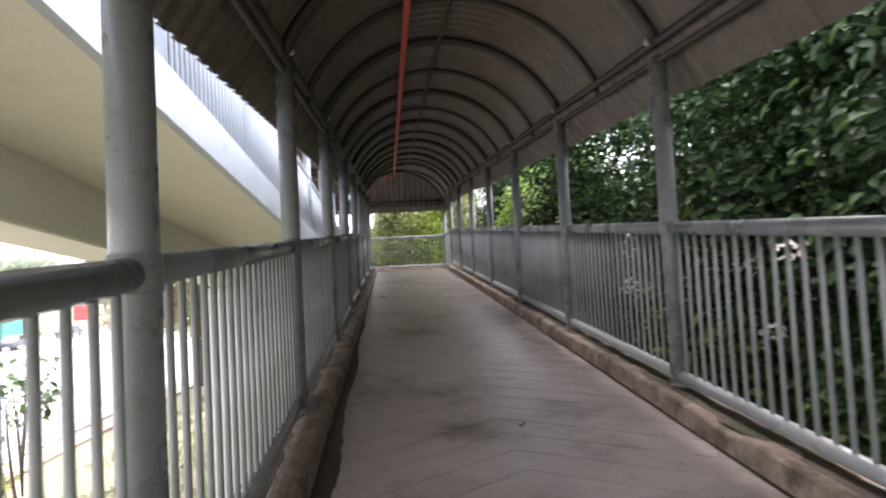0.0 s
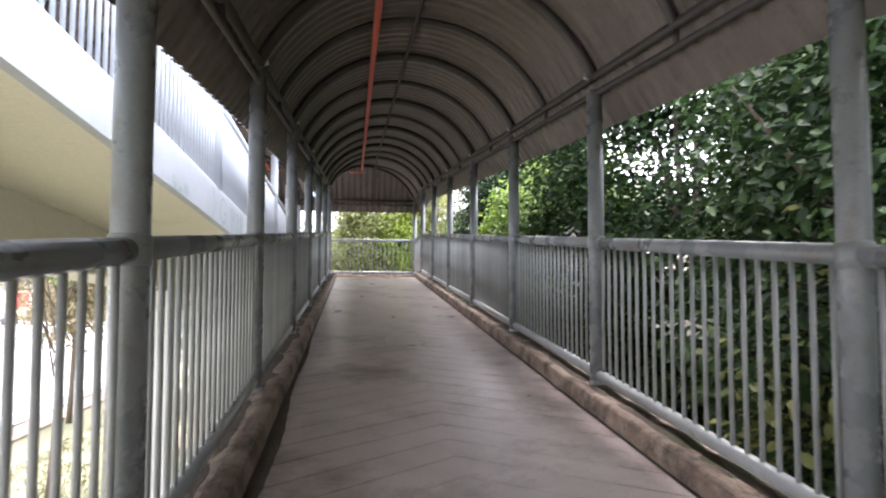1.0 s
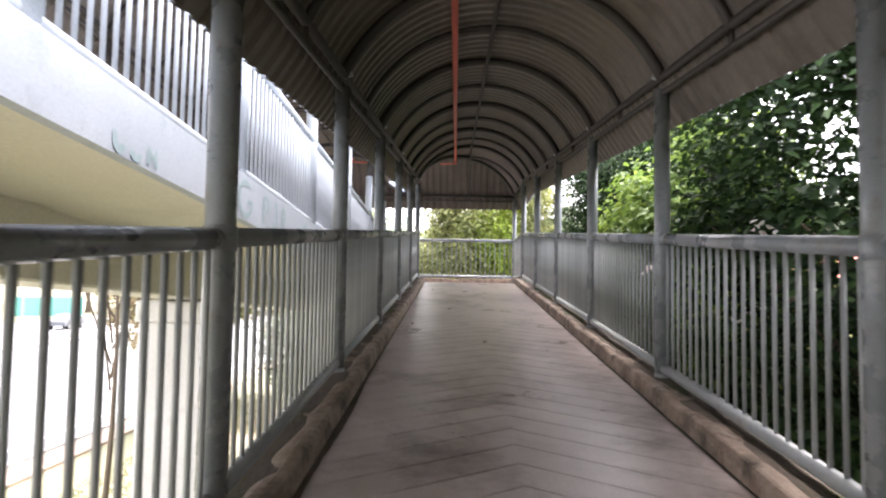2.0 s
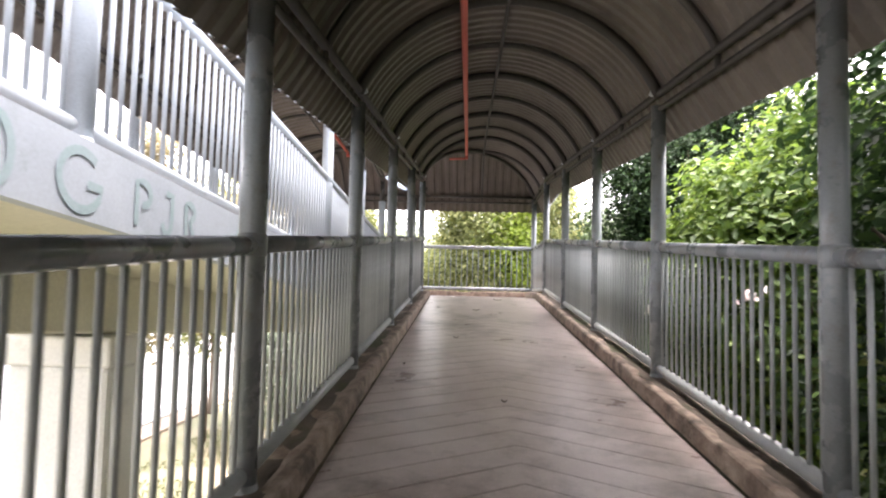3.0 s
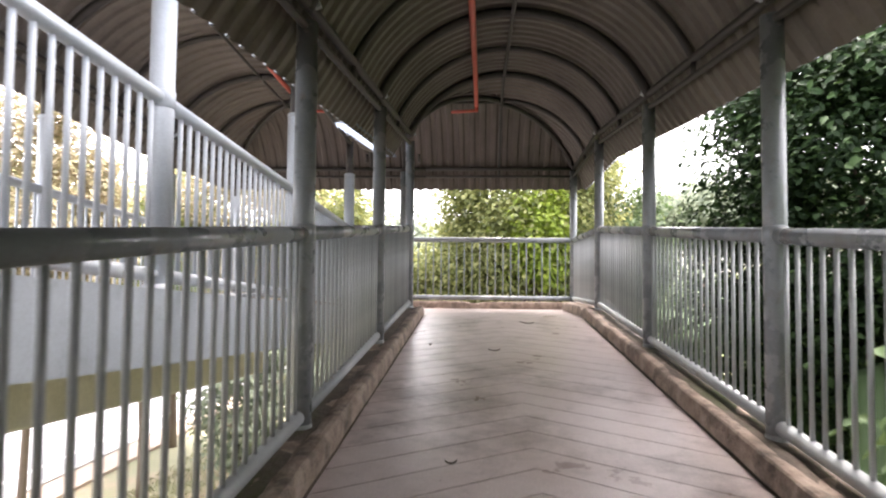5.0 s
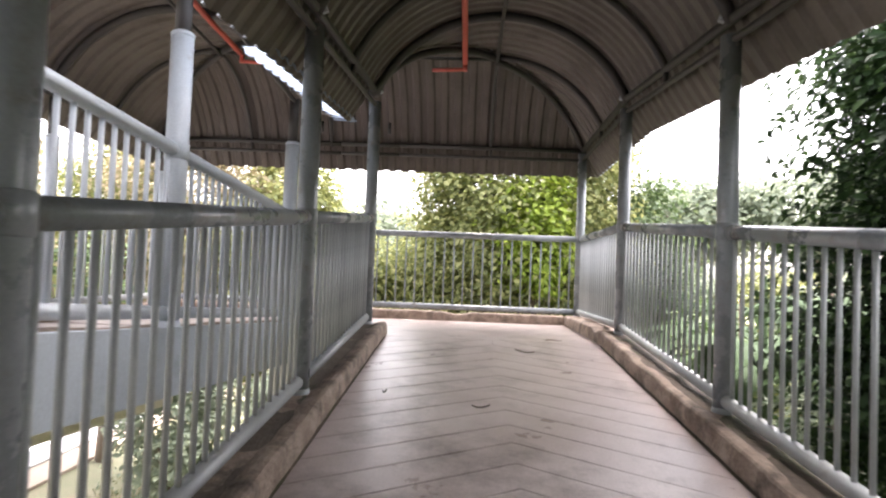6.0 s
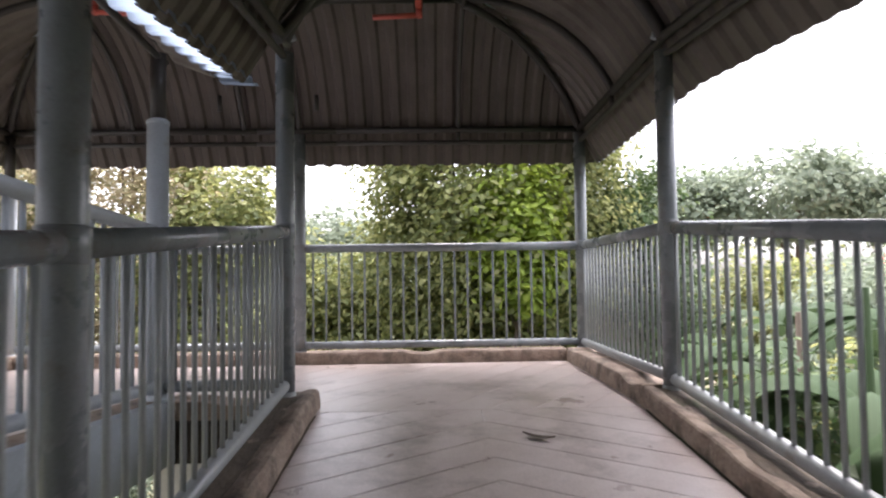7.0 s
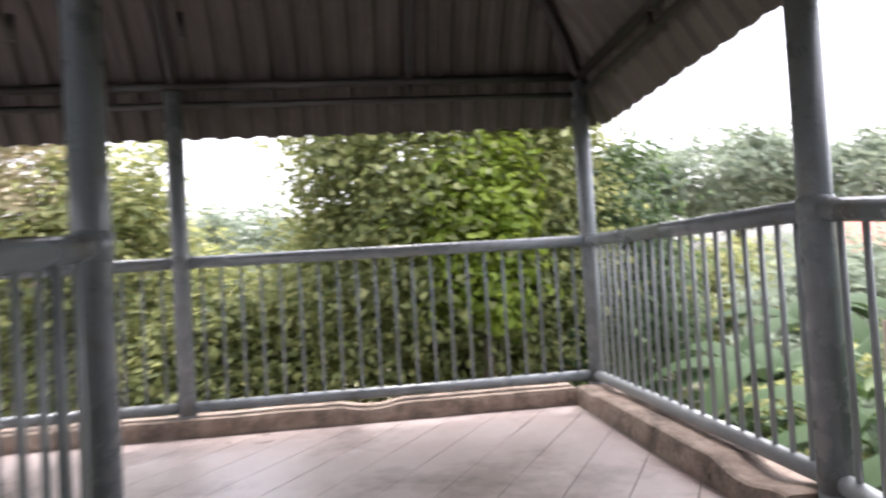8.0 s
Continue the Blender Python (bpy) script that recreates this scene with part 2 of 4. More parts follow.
def grid_mesh(name, rows, material, smooth=False):
    """A sheet through rows of points."""
    n = len(rows[0])
    verts = [p for r in rows for p in r]
    faces = [(i * n + j, i * n + j + 1, (i + 1) * n + j + 1, (i + 1) * n + j) for i in range(len(rows) - 1) for j in range(n - 1)]
    me = bpy.data.meshes.new(name)
    me.from_pydata(verts, [], faces)
    me.materials.append(material)
    if smooth:
        me.polygons.foreach_set("use_smooth", [True] * len(me.polygons))
    me.update()
    return me


# ---- ground, road ----
def rough_ground():
    rows = []
    xs = [-600, -300, -150, -80, -50, -36] + [-30 + i * 1.5 for i in range(41)] + [40, 60, 100, 200, 400, 700]
    ys = [-500, -200, -80, -40] + [-24 + i * 1.5 for i in range(55)] + [70, 90, 130, 220, 400, 800]
    for y in ys:
        rows.append([(x, y, GROUND - 0.03 - (0.02 if x < -10.6 else 0.0) + (0.05 * noise.noise((x * 0.3, y * 0.3, 0)) if -10 < x < 40 else 0)) for x in xs])
    ob = new("ground", grid_mesh("ground", rows, GRASS_GROUND, True))
    tagged(ob, "worn grass ground with patches of brown soil beneath the ramps", "ground", kind="structure")


rough_ground()


def strip(name, x0, x1, z, material, label, category, y0=-120, y1=320, thick=0.06):
    bm = bmesh.new()
    n = 40
    for i in range(n):
        box(bm, (x0, y0 + (y1 - y0) * i / n, z - thick), (x1, y0 + (y1 - y0) * (i + 1) / n - (0.012 if thick > 0.1 else 0), z))
    bmesh.ops.remove_doubles(bm, verts=bm.verts[:], dist=0.001)
    return tagged(mesh_ob(name, bm, material), label, category, kind="structure")


strip("road", -29.0, -11.2, GROUND - 0.02, ASPHALT, "pale worn concrete road beside the footbridge", "road")
strip("road", -48.0, -31.0, GROUND - 0.02, ASPHALT, "far carriageway of pale worn concrete", "road")
strip("kerb_road", -11.2, -11.0, GROUND + 0.10, KERBSTONE, "low grey concrete road kerb", "kerb", thick=0.2)
strip("median", -31.0, -29.0, GROUND + 0.14, KERBSTONE, "grey concrete strip between the carriageways", "median", thick=0.25)
strip("verge", -11.0, -10.1, GROUND + 0.05, SOIL, "bare brown soil strip along the road", "verge", thick=0.12)
strip("edge_line", -12.3, -12.15, GROUND - 0.012, LINE, "white painted line along the road edge", "road marking", thick=0.005)


def lane_marks():
    lines = empty("lane_marks", (-20, 0, GROUND))
    tagged(lines, "broken white lane line on the road", "road marking", kind="structure")
    bm = bmesh.new()
    box(bm, (-0.07, 0, -0.004), (0.07, 3.0, 0.006))
    first = part("dash", bm, LINE, lines)
    first.location = (0, -30, -0.016)
    for i in range(1, 22):
        twin(first, lines, pose(0, -30 + 7.5 * i, -0.016))


lane_marks()


# ---- ramp decks ----
def deck_slab(name, x0, x1, zf, y0, y1, label, edge):
    """A sloping deck, its joint bed just below the paving, with side faces."""
    bm = bmesh.new()
    ys = sorted({y0, y1, Y_FLAT} if y0 < Y_FLAT < y1 else {y0, y1})
    secs = []
    for y in ys:
        z = zf(y)
        secs.append([bm.verts.new((x, y, zz)) for x, zz in ((x0, z - 0.012), (x1, z - 0.012), (x1, z - edge), (x0, z - edge))])
    for a, b in zip(secs, secs[1:]):
        for k in range(4):
            bm.faces.new((a[k], a[(k + 1) % 4], b[(k + 1) % 4], b[k]))
    bm.faces.new(secs[0])
    bm.faces.new(secs[-1][::-1])
    bmesh.ops.recalc_face_normals(bm, faces=bm.faces[:])
    return tagged(mesh_ob(name, bm, FLOOR if name == "floor_upper" else JOINT), label, "floor", kind="structure")


def floor_low(y):
    return base_low(y) - KERB


def floor_up(y):
    return base_up(y) - KERB


C_LOW, C_UP = (X_R + X_L) / 2, (X_U + X_V) / 2
floor_ramp = deck_slab("floor_ramp", X_L - 0.1, X_R + 0.1, floor_low, -8.2, Y_FLAT, "sloping worn concrete ramp floor scored with chevron grooves", 0.32)
floor_landing = deck_slab("floor_landing", X_V - 0.1, X_R + 0.1, lambda y: 1.785, Y_FLAT, Y_END + 0.12, "level worn concrete landing scored with diagonal grooves", 0.34)
floor_upper = deck_slab("floor_upper", X_V - 0.05, X_U + 0.05, floor_up, -12.0, Y_FLAT, "sloping concrete floor of the returning upper ramp", 0.26)


# ---- kerbs ----
LIP = ((0.0, -0.2), (0.0, 0.35), (0.004, 0.70), (0.010, 0.90), (0.022, 0.98), (0.05, 1.0), (0.08, 0.97), (0.10, 0.92), (0.12, 0.86), (1.0, 0.84), (1.0, -0.2))
FLAT = ((0.0, -0.2), (0.0, 0.35), (0.004, 0.75), (0.014, 0.95), (0.035, 1.0), (0.10, 1.0), (0.16, 0.99), (0.2, 0.98), (1.0, 0.97), (1.0, -0.2))


def kerb(name, pts, z_of, width, height, label, shape=LIP, fat=None):
    """A rough weathered kerb along a line of plan points, its worn faces uneven, crumbled in places."""
    rows = []
    for i, (x, y, nx, ny) in enumerate(pts):
        z = z_of(y)
        chip = max(0.0, noise.noise((x * 1.6, y * 1.6, 5.0)) - 0.2) * 0.08
        wave = 0.010 * noise.noise((x * 0.9, y * 0.9, 2.0)) + 0.007 * noise.noise((x * 3.1, y * 3.1, 8.0))
        r = []
        for k, (a, h) in enumerate(shape):
            a, h = (width if a == 1.0 else a * (fat(y) if fat else 1)), h * height
            j = wave + 0.003 * noise.noise((x * 9, y * 9, k * 0.9)) + 0.002 * noise.noise((x * 21, y * 21, k * 2.3))
            top = 1 if h > 0.6 * height else 0
            r.append((x + nx * (a + j), y + ny * (a + j), z + h + (j * 0.5 - chip * top if h > 0 else 0)))
        rows.append(r)
    ob = new(name, grid_mesh(name, rows, KERBM))
    bm = bmesh.new()
    bm.from_mesh(ob.data)
    bm.verts.ensure_lookup_table()
    n = len(rows[0])
    bm.faces.new([bm.verts[k] for k in range(n)])
    bm.faces.new([bm.verts[(len(rows) - 1) * n + k] for k in range(n)][::-1])
    bmesh.ops.recalc_face_normals(bm, faces=bm.faces[:])
    bm.to_mesh(ob.data)
    bm.free()
    return tagged(ob, label, "kerb", kind="structure")


def along_y(x, y0, y1, nx, step=0.07):
    n = max(2, int((y1 - y0) / step))
    return [(x, y0 + (y1 - y0) * i / n, nx, 0) for i in range(n + 1)]


def along_x(y, x0, x1, ny, step=0.07):
    n = max(2, int(abs(x1 - x0) / step))
    return [(x0 + (x1 - x0) * i / n, y, 0, ny) for i in range(n + 1)]


kerb("kerb_right", along_y(1.28, -8, Y_FLAT + 0.02, 1, 0.05), floor_low, 0.34, 0.14, "weathered brown concrete kerb under the ramp railing")
kerb("kerb_left", along_y(-1.045, -8, Y_FLAT + 0.16, -1, 0.05), floor_low, 0.32, 0.14, "weathered dark brown concrete kerb under the ramp railing", fat=lambda y: 1.6 - 0.5 * min(1.0, max(0.0, (y - 6) / 4)))
kerb("kerb_landing", along_y(1.278, Y_FLAT + 0.021, Y_END - 0.12, 1, 0.05), floor_low, 0.34, 0.148, "weathered brown concrete kerb with a worn pale top beside the landing", FLAT)
kerb("kerb_end", along_x(Y_END - 0.13, X_V - 0.1, 1.28, 1, 0.05), floor_low, 0.26, 0.135, "weathered concrete kerb along the end of the landing", FLAT)


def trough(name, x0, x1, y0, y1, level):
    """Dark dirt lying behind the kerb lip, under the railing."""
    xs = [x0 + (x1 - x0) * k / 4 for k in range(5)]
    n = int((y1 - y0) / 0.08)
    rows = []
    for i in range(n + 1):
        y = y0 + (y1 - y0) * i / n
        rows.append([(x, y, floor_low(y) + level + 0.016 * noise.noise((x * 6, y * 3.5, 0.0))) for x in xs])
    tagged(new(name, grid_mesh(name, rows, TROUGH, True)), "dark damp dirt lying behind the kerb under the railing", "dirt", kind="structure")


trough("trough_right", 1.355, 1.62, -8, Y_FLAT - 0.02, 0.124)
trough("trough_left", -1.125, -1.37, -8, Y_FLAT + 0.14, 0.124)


def floor_edge_band(name, x, inward, y0, y1, wide):
    """A ragged dark brown band along the foot of a kerb."""
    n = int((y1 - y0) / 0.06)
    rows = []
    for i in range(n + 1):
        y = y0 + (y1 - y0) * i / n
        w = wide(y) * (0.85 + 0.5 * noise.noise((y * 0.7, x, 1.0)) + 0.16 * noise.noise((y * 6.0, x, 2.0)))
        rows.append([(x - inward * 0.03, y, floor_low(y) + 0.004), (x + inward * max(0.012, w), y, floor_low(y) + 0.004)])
    tagged(new(name, grid_mesh(name, rows, TROUGH)), "ragged dark band along the foot of the kerb", "dirt", kind="structure")


floor_edge_band("dirt_left", -1.045, 1, -8, Y_FLAT - 0.1, lambda y: 0.02 + 0.09 * min(1.0, max(0.0, (11 - y) / 6)))
floor_edge_band("dirt_right", 1.28, -1, -8, Y_FLAT - 0.1, lambda y: 0.025)
kerb("kerb_upper", along_y(X_U - 0.16, -12, Y_FLAT + 0.12, 1), floor_up, 0.24, 0.12, "stained concrete kerb along the upper ramp")
kerb("kerb_upper_far", along_y(X_V + 0.14, -12, Y_END - 0.12, -1), floor_up, 0.24, 0.12, "stained concrete kerb along the far side of the upper ramp")
kerb("kerb_gap", along_x(Y_FLAT + 0.14, X_U + 0.1, X_L - 0.22, -1), floor_low, 0.22, 0.12, "short concrete kerb between the two ramps")


# ---- upper ramp concrete ----
def upper_concrete():
    def band(name, prof, material, label, category):
        rows = []
        for y in [-12 + (Y_FLAT + 12) * i / 24 for i in range(25)]:
            z = floor_up(y)
            deep = 0.065 * min(1.0, max(0.0, (y - 9) / 6))          # the edge grows deeper towards the landing
            rows.append([(x, y, z + h - (deep if -0.4 < h < 0 else 0)) for x, h in prof])
        ob = new(name, grid_mesh(name, rows, material))
        bm = bmesh.new()
        bm.from_mesh(ob.data)
        n = len(prof)
        bm.verts.ensure_lookup_table()
        bm.faces.new([bm.verts[k] for k in range(n)])
        bm.faces.new([bm.verts[24 * n + k] for k in range(n)][::-1])
        bmesh.ops.remove_doubles(bm, verts=bm.verts[:], dist=0.0005)
        bmesh.ops.recalc_face_normals(bm, faces=bm.faces[:])
        bm.to_mesh(ob.data)
        bm.free()
        return tagged(ob, label, category, kind="structure")

    xr, xl = X_U + 0.13, X_V - 0.13
    band("fascia_near", [(xr, 0.11), (xr, -0.265), (xr - 0.07, -0.268), (xr - 0.07, 0.11), (xr, 0.11)], FASCIA, "pale blue painted concrete edge of the upper ramp", "edge beam")
    band("fascia_far", [(xl, 0.11), (xl, -0.265), (xl + 0.07, -0.268), (xl + 0.07, 0.11), (xl, 0.11)], FASCIA, "pale blue painted concrete edge of the upper ramp", "edge beam")
    b0, b1 = -3.36, -3.98
    band("soffit", [(xr - 0.071, -0.262), (b0, -0.285), (b1, -0.285), (xl + 0.071, -0.262), (xr - 0.071, -0.262)], SOFFIT, "cream painted concrete underside of the upper ramp", "soffit")
    band("beam", [(b0, -0.28), (b0, -0.83), (b0 - 0.02, -0.85), (b1 + 0.02, -0.85), (b1, -0.83), (b1, -0.28), (b0, -0.28)], SOFFIT, "cream painted concrete beam under the upper ramp", "beam")


upper_concrete()


def pier(x, y, top, name="pier"):
    bm = bmesh.new()
    box(bm, (-0.45, -0.28, GROUND - 0.3), (0.45, 0.28, top - 0.25), 0.05)
    e = empty(name, (x, y, 0))
    part("shaft", bm, COLUMN, e)
    bm = bmesh.new()
    box(bm, (-0.475, -0.30, top - 0.26), (0.475, 0.30, top), 0.03)
    part("cap", bm, COLUMN, e)
    tagged(e, "white painted concrete pier standing under the ramp", "column", "ramp piers")


pier(-3.67, 12.58, floor_up(12.58) - 0.86)
pier(-3.67, 1.2, floor_up(1.2) - 0.86)
pier(-3.67, -9.0, floor_up(-9.0) - 0.86)
pier(-2.2, 22.6, 1.785 - 0.34)
for yy in (12.75, 1.2):
    pier(C_LOW, yy, floor_low(yy) - 0.32)


# ---- posts and railings ----
def round_post(name, h, r, material, pale=None):
    e = empty(name)
    bm = bmesh.new()
    tube(bm, [(0, 0, -0.17), (0, 0, pale or h)], r, 20)
    part("shaft", bm, material, e, smooth=False)
    if pale:
        bm = bmesh.new()
        tube(bm, [(0, 0, pale - 0.01), (0, 0, h)], r * 0.72, 16)
        part("upper_tube", bm, RIB, e, "slim dark upper tube")
        bm = bmesh.new()
        tube(bm, [(0, 0, pale - 0.02), (0, 0, pale), (0, 0, pale + 0.018)], r, 20, True, [r + 0.004, r + 0.004, r * 0.75])
        part("cap", bm, material, e)
    bm = bmesh.new()
    tube(bm, [(0, 0, -0.18), (0, 0, -0.09), (0, 0, -0.05)], r + 0.012, 20, True, [r + 0.014, r + 0.010, r + 0.002])
    part("base_collar", bm, STEEL_BAR if not pale else material, e, "worn paint collar")
    bm = bmesh.new()
    tube(bm, [(0, 0, RAIL - 0.055), (0, 0, RAIL - 0.05), (0, 0, RAIL + 0.05), (0, 0, RAIL + 0.055)], r + 0.006, 20, True, [r, r + 0.006, r + 0.006, r])
    part("rail_collar", bm, material, e)
    return e


def post_line(x, ys, zf, material, label, group, r=0.066, h=TOP, first=None, pale=None):
    for y in ys:
        m = pose(x, y, zf(y))
        if first is None:
            first = tagged(round_post("roof_post", h, r, material, pale), label, "post", group)
            first.matrix_basis = m
        else:
            copy_thing(first, m)
    return first


LP = "grey painted round steel post carrying the curved roof"
first = post_line(X_R, POST_Y + [Y_END], base_low, STEEL, LP, "posts of the lower ramp")
post_line(X_L, POST_Y, base_low, STEEL, LP, "", first=first)
post_line(-1.675, [Y_END], base_low, STEEL, LP, "", first=first)
up_post = post_line(X_U, [y - 0.0 for y in POST_Y], base_up, STEEL_UP, "pale grey round steel post of the upper ramp", "posts of the upper ramp", r=0.075, pale=1.88)
post_line(X_V, POST_Y + [Y_END], base_up, STEEL_UP, "", "", first=up_post)


def railing(name, length, rise, material, label, group, n=21, bar=None, r_top=0.047, r_bot=0.042, r_bar=0.0135):
    """One bay: a round top rail, a round bottom rail, upright bars between."""
    e = empty(name)
    a = 0.066
    k = rise / length
    tube_part("top_rail", [(0, a - 0.01, RAIL + k * a), (0, length - a + 0.01, RAIL + k * (length - a))], r_top, material, e, seg=14)
    tube_part("bottom_rail", [(0, a - 0.01, k * a), (0, length - a + 0.01, k * (length - a))], r_bot, bar or material, e, seg=12)
    step = length / (n + 1)
    bm = bmesh.new()
    tube(bm, [(0, 0, r_bot - 0.012), (0, 0, RAIL - r_top + 0.012)], r_bar, 8)
    b0 = part("bar", bm, bar or material, e)
    b0.location = (0, step, k * step)
    for i in range(2, n + 1):
        twin(b0, e, pose(0, step * i, k * step * i))
    return tagged(e, label, "railing", group)


LR = "grey painted steel railing bay with slim upright bars"
rail_low = None
for y in POST_Y[:-1]:
    for x in (X_R, X_L):
        m = pose(x, y, base_low(y))
        if rail_low is None:
            rail_low = railing("railing", BAY, SLOPE * BAY, STEEL, LR, "railing bays of the lower ramp", bar=STEEL_BAR)
            rail_low.matrix_basis = m
        else:
            copy_thing(rail_low, m)
r = railing("railing", Y_END - Y_FLAT, 0, STEEL, LR, "railing bays of the landing", n=20, bar=STEEL_BAR)
r.matrix_basis = pose(X_R, Y_FLAT, base_low(Y_FLAT))
copy_thing(r, pose(X_V, Y_FLAT, base_low(Y_FLAT)))
r = railing("railing", X_R + 1.675, 0, STEEL, LR, "railing bays of the landing", n=21, r_bar=0.0115)
r.matrix_basis = pose(X_R, Y_END, base_low(Y_END), 0, 0, 90)
copy_thing(r, pose(-1.675, Y_END, base_low(Y_END), 0, 0, 90))
r = railing("railing", X_L - X_U, 0, STEEL, "short grey railing closing the gap between the ramps", "railing bays of the landing", n=6)
r.matrix_basis = pose(X_L, Y_FLAT, base_low(Y_FLAT), 0, 0, 90)
rail_up = None
for y in POST_Y[:-1]:
    for x in (X_U, X_V):
        m = pose(x, y, base_up(y))
        if rail_up is None:
            rail_up = railing("railing", BAY, -SLOPE_U * BAY, STEEL_UP, "pale grey steel railing bay of the upper ramp", "railing bays of the upper ramp", r_bar=0.016)
            rail_up.matrix_basis = m
        else:
            copy_thing(rail_up, m)


# ---- curved roofs ----
HALF = (X_R - X_L) / 2
CH, SPRING, CROWN = HALF + 0.05, 0.11, 1.04            # sheet: half chord at the spring, heights above the post tops
RAD = (CH * CH + (CROWN - SPRING) ** 2) / (2 * (CROWN - SPRING))
EAVE = HALF + 0.25
Y_OPEN = 21.3                                           # past this the two roofs open into one another


def arc_pts(n=14, shrink=0.0):
    """Right half of the section, from the crown to the spring: (out, up) above the post tops."""
    amax = math.asin(CH / RAD)
    return [((RAD - shrink) * math.sin(amax * i / n), CROWN - RAD + (RAD - shrink) * math.cos(amax * i / n)) for i in range(n + 1)]


def section():
    """Right half, from the crown down to the eave, with a lip."""
    return arc_pts() + [(CH + 0.05, -0.02), (CH + 0.12, -0.13), (EAVE, -0.25)]


def corrugation(s):
    """Trapezoid ribs 0.2 m apart along the sheet."""
    u = (s / 0.2) % 1.0
    return 0.032 * (0 if u < 0.25 else (u - 0.25) / 0.15 if u < 0.4 else 1 if u < 0.75 else (0.9 - u) / 0.15 if u < 0.9 else 0)


def corr_steps(a, b):
    out, s = [a], math.floor(a / 0.2) * 0.2
    while s < b:
        out += [q for q in (s + 0.05, s + 0.08, s + 0.15, s + 0.18) if a < q < b]
        s += 0.2
    return out + [b]


def roof(name, cx, topf, y0, label, side, lip=0.0):
    """side: the direction in x of the valley shared with the other roof, where the eave stops short."""
    sec = section()
    full = [(-o, h) for o, h in sec[::-1]] + sec[1:]
    if lip:
        full = full[:-1] + [(EAVE + lip, -0.24)]
    y_c = Y_END + 0.25 - EAVE
    rows = []
    ys = corr_steps(y0, y_c + EAVE)
    for y in ys:
        row = []
        for o, h in full:
            yy = min(y, y_c - min(abs(o), CH) if o * side > 0 else y_c + min(abs(o), EAVE))
            l = math.hypot(o, h - CROWN + RAD) or 1
            c = corrugation(y)
            row.append((cx + o * (1 + c / l), yy, topf(min(yy, 99)) + h + c * max(0.2, (h - CROWN + RAD) / l)))
        rows.append(row)
    sheet = new(name, grid_mesh(name, rows, SHEET))
    tagged(sheet, label, "roof", kind="structure")
    skin = [[(cx + (p[0] - cx) * 1.012, p[1], p[2] + 0.014) for p in row] for row in rows]
    tagged(new(name + "_skin", grid_mesh(name + "_skin", skin, SKIN)), "pale blue painted outer face of the curved metal roof", "roof", kind="structure")
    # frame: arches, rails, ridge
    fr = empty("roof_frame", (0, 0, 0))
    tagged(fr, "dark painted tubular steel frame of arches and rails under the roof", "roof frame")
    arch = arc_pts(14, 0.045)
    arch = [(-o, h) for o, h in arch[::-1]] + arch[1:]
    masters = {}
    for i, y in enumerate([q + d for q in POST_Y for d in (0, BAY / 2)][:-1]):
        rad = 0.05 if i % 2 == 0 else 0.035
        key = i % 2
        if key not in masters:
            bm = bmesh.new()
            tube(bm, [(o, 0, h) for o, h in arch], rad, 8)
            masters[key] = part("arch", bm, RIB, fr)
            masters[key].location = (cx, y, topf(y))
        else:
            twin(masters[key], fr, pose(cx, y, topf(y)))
    clamp = None
    for y in POST_Y:
        for s in (-1, 1):
            m = pose(cx + s * (HALF - 0.035), y + 0.03, topf(y) + 0.17, 0, s * 20, 0)
            if clamp is None:
                bm = bmesh.new()
                box(bm, (-0.022, -0.02, -0.07), (0.022, 0.02, 0.07), 0.006)
                clamp = part("clamp", bm, STEEL_UP, fr, "pale steel clamp")
                clamp.matrix_basis = m
            else:
                twin(clamp, fr, m)
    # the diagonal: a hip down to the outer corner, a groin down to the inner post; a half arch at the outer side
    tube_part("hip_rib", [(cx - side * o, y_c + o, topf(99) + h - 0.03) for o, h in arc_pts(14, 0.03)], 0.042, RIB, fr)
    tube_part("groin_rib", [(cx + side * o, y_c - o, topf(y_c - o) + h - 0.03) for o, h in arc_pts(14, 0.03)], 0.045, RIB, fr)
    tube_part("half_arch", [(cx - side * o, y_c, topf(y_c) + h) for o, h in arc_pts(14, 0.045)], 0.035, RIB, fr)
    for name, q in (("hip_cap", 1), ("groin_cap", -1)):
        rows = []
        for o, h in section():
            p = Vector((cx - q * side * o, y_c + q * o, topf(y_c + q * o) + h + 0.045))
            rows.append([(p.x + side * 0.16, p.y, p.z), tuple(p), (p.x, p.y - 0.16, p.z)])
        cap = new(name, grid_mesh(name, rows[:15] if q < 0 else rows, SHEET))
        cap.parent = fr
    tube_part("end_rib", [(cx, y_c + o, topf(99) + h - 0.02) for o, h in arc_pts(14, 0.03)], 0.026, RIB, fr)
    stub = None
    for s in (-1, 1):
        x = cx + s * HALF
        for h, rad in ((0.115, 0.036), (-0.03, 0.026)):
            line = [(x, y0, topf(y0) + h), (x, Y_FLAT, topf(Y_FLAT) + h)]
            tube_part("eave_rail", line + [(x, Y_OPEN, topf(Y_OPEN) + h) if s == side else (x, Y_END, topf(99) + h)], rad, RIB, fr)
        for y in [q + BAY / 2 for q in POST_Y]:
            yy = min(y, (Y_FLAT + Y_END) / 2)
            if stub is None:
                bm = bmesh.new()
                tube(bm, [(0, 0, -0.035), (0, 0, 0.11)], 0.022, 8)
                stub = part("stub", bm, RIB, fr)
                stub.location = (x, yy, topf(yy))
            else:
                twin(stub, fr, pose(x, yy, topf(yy)))
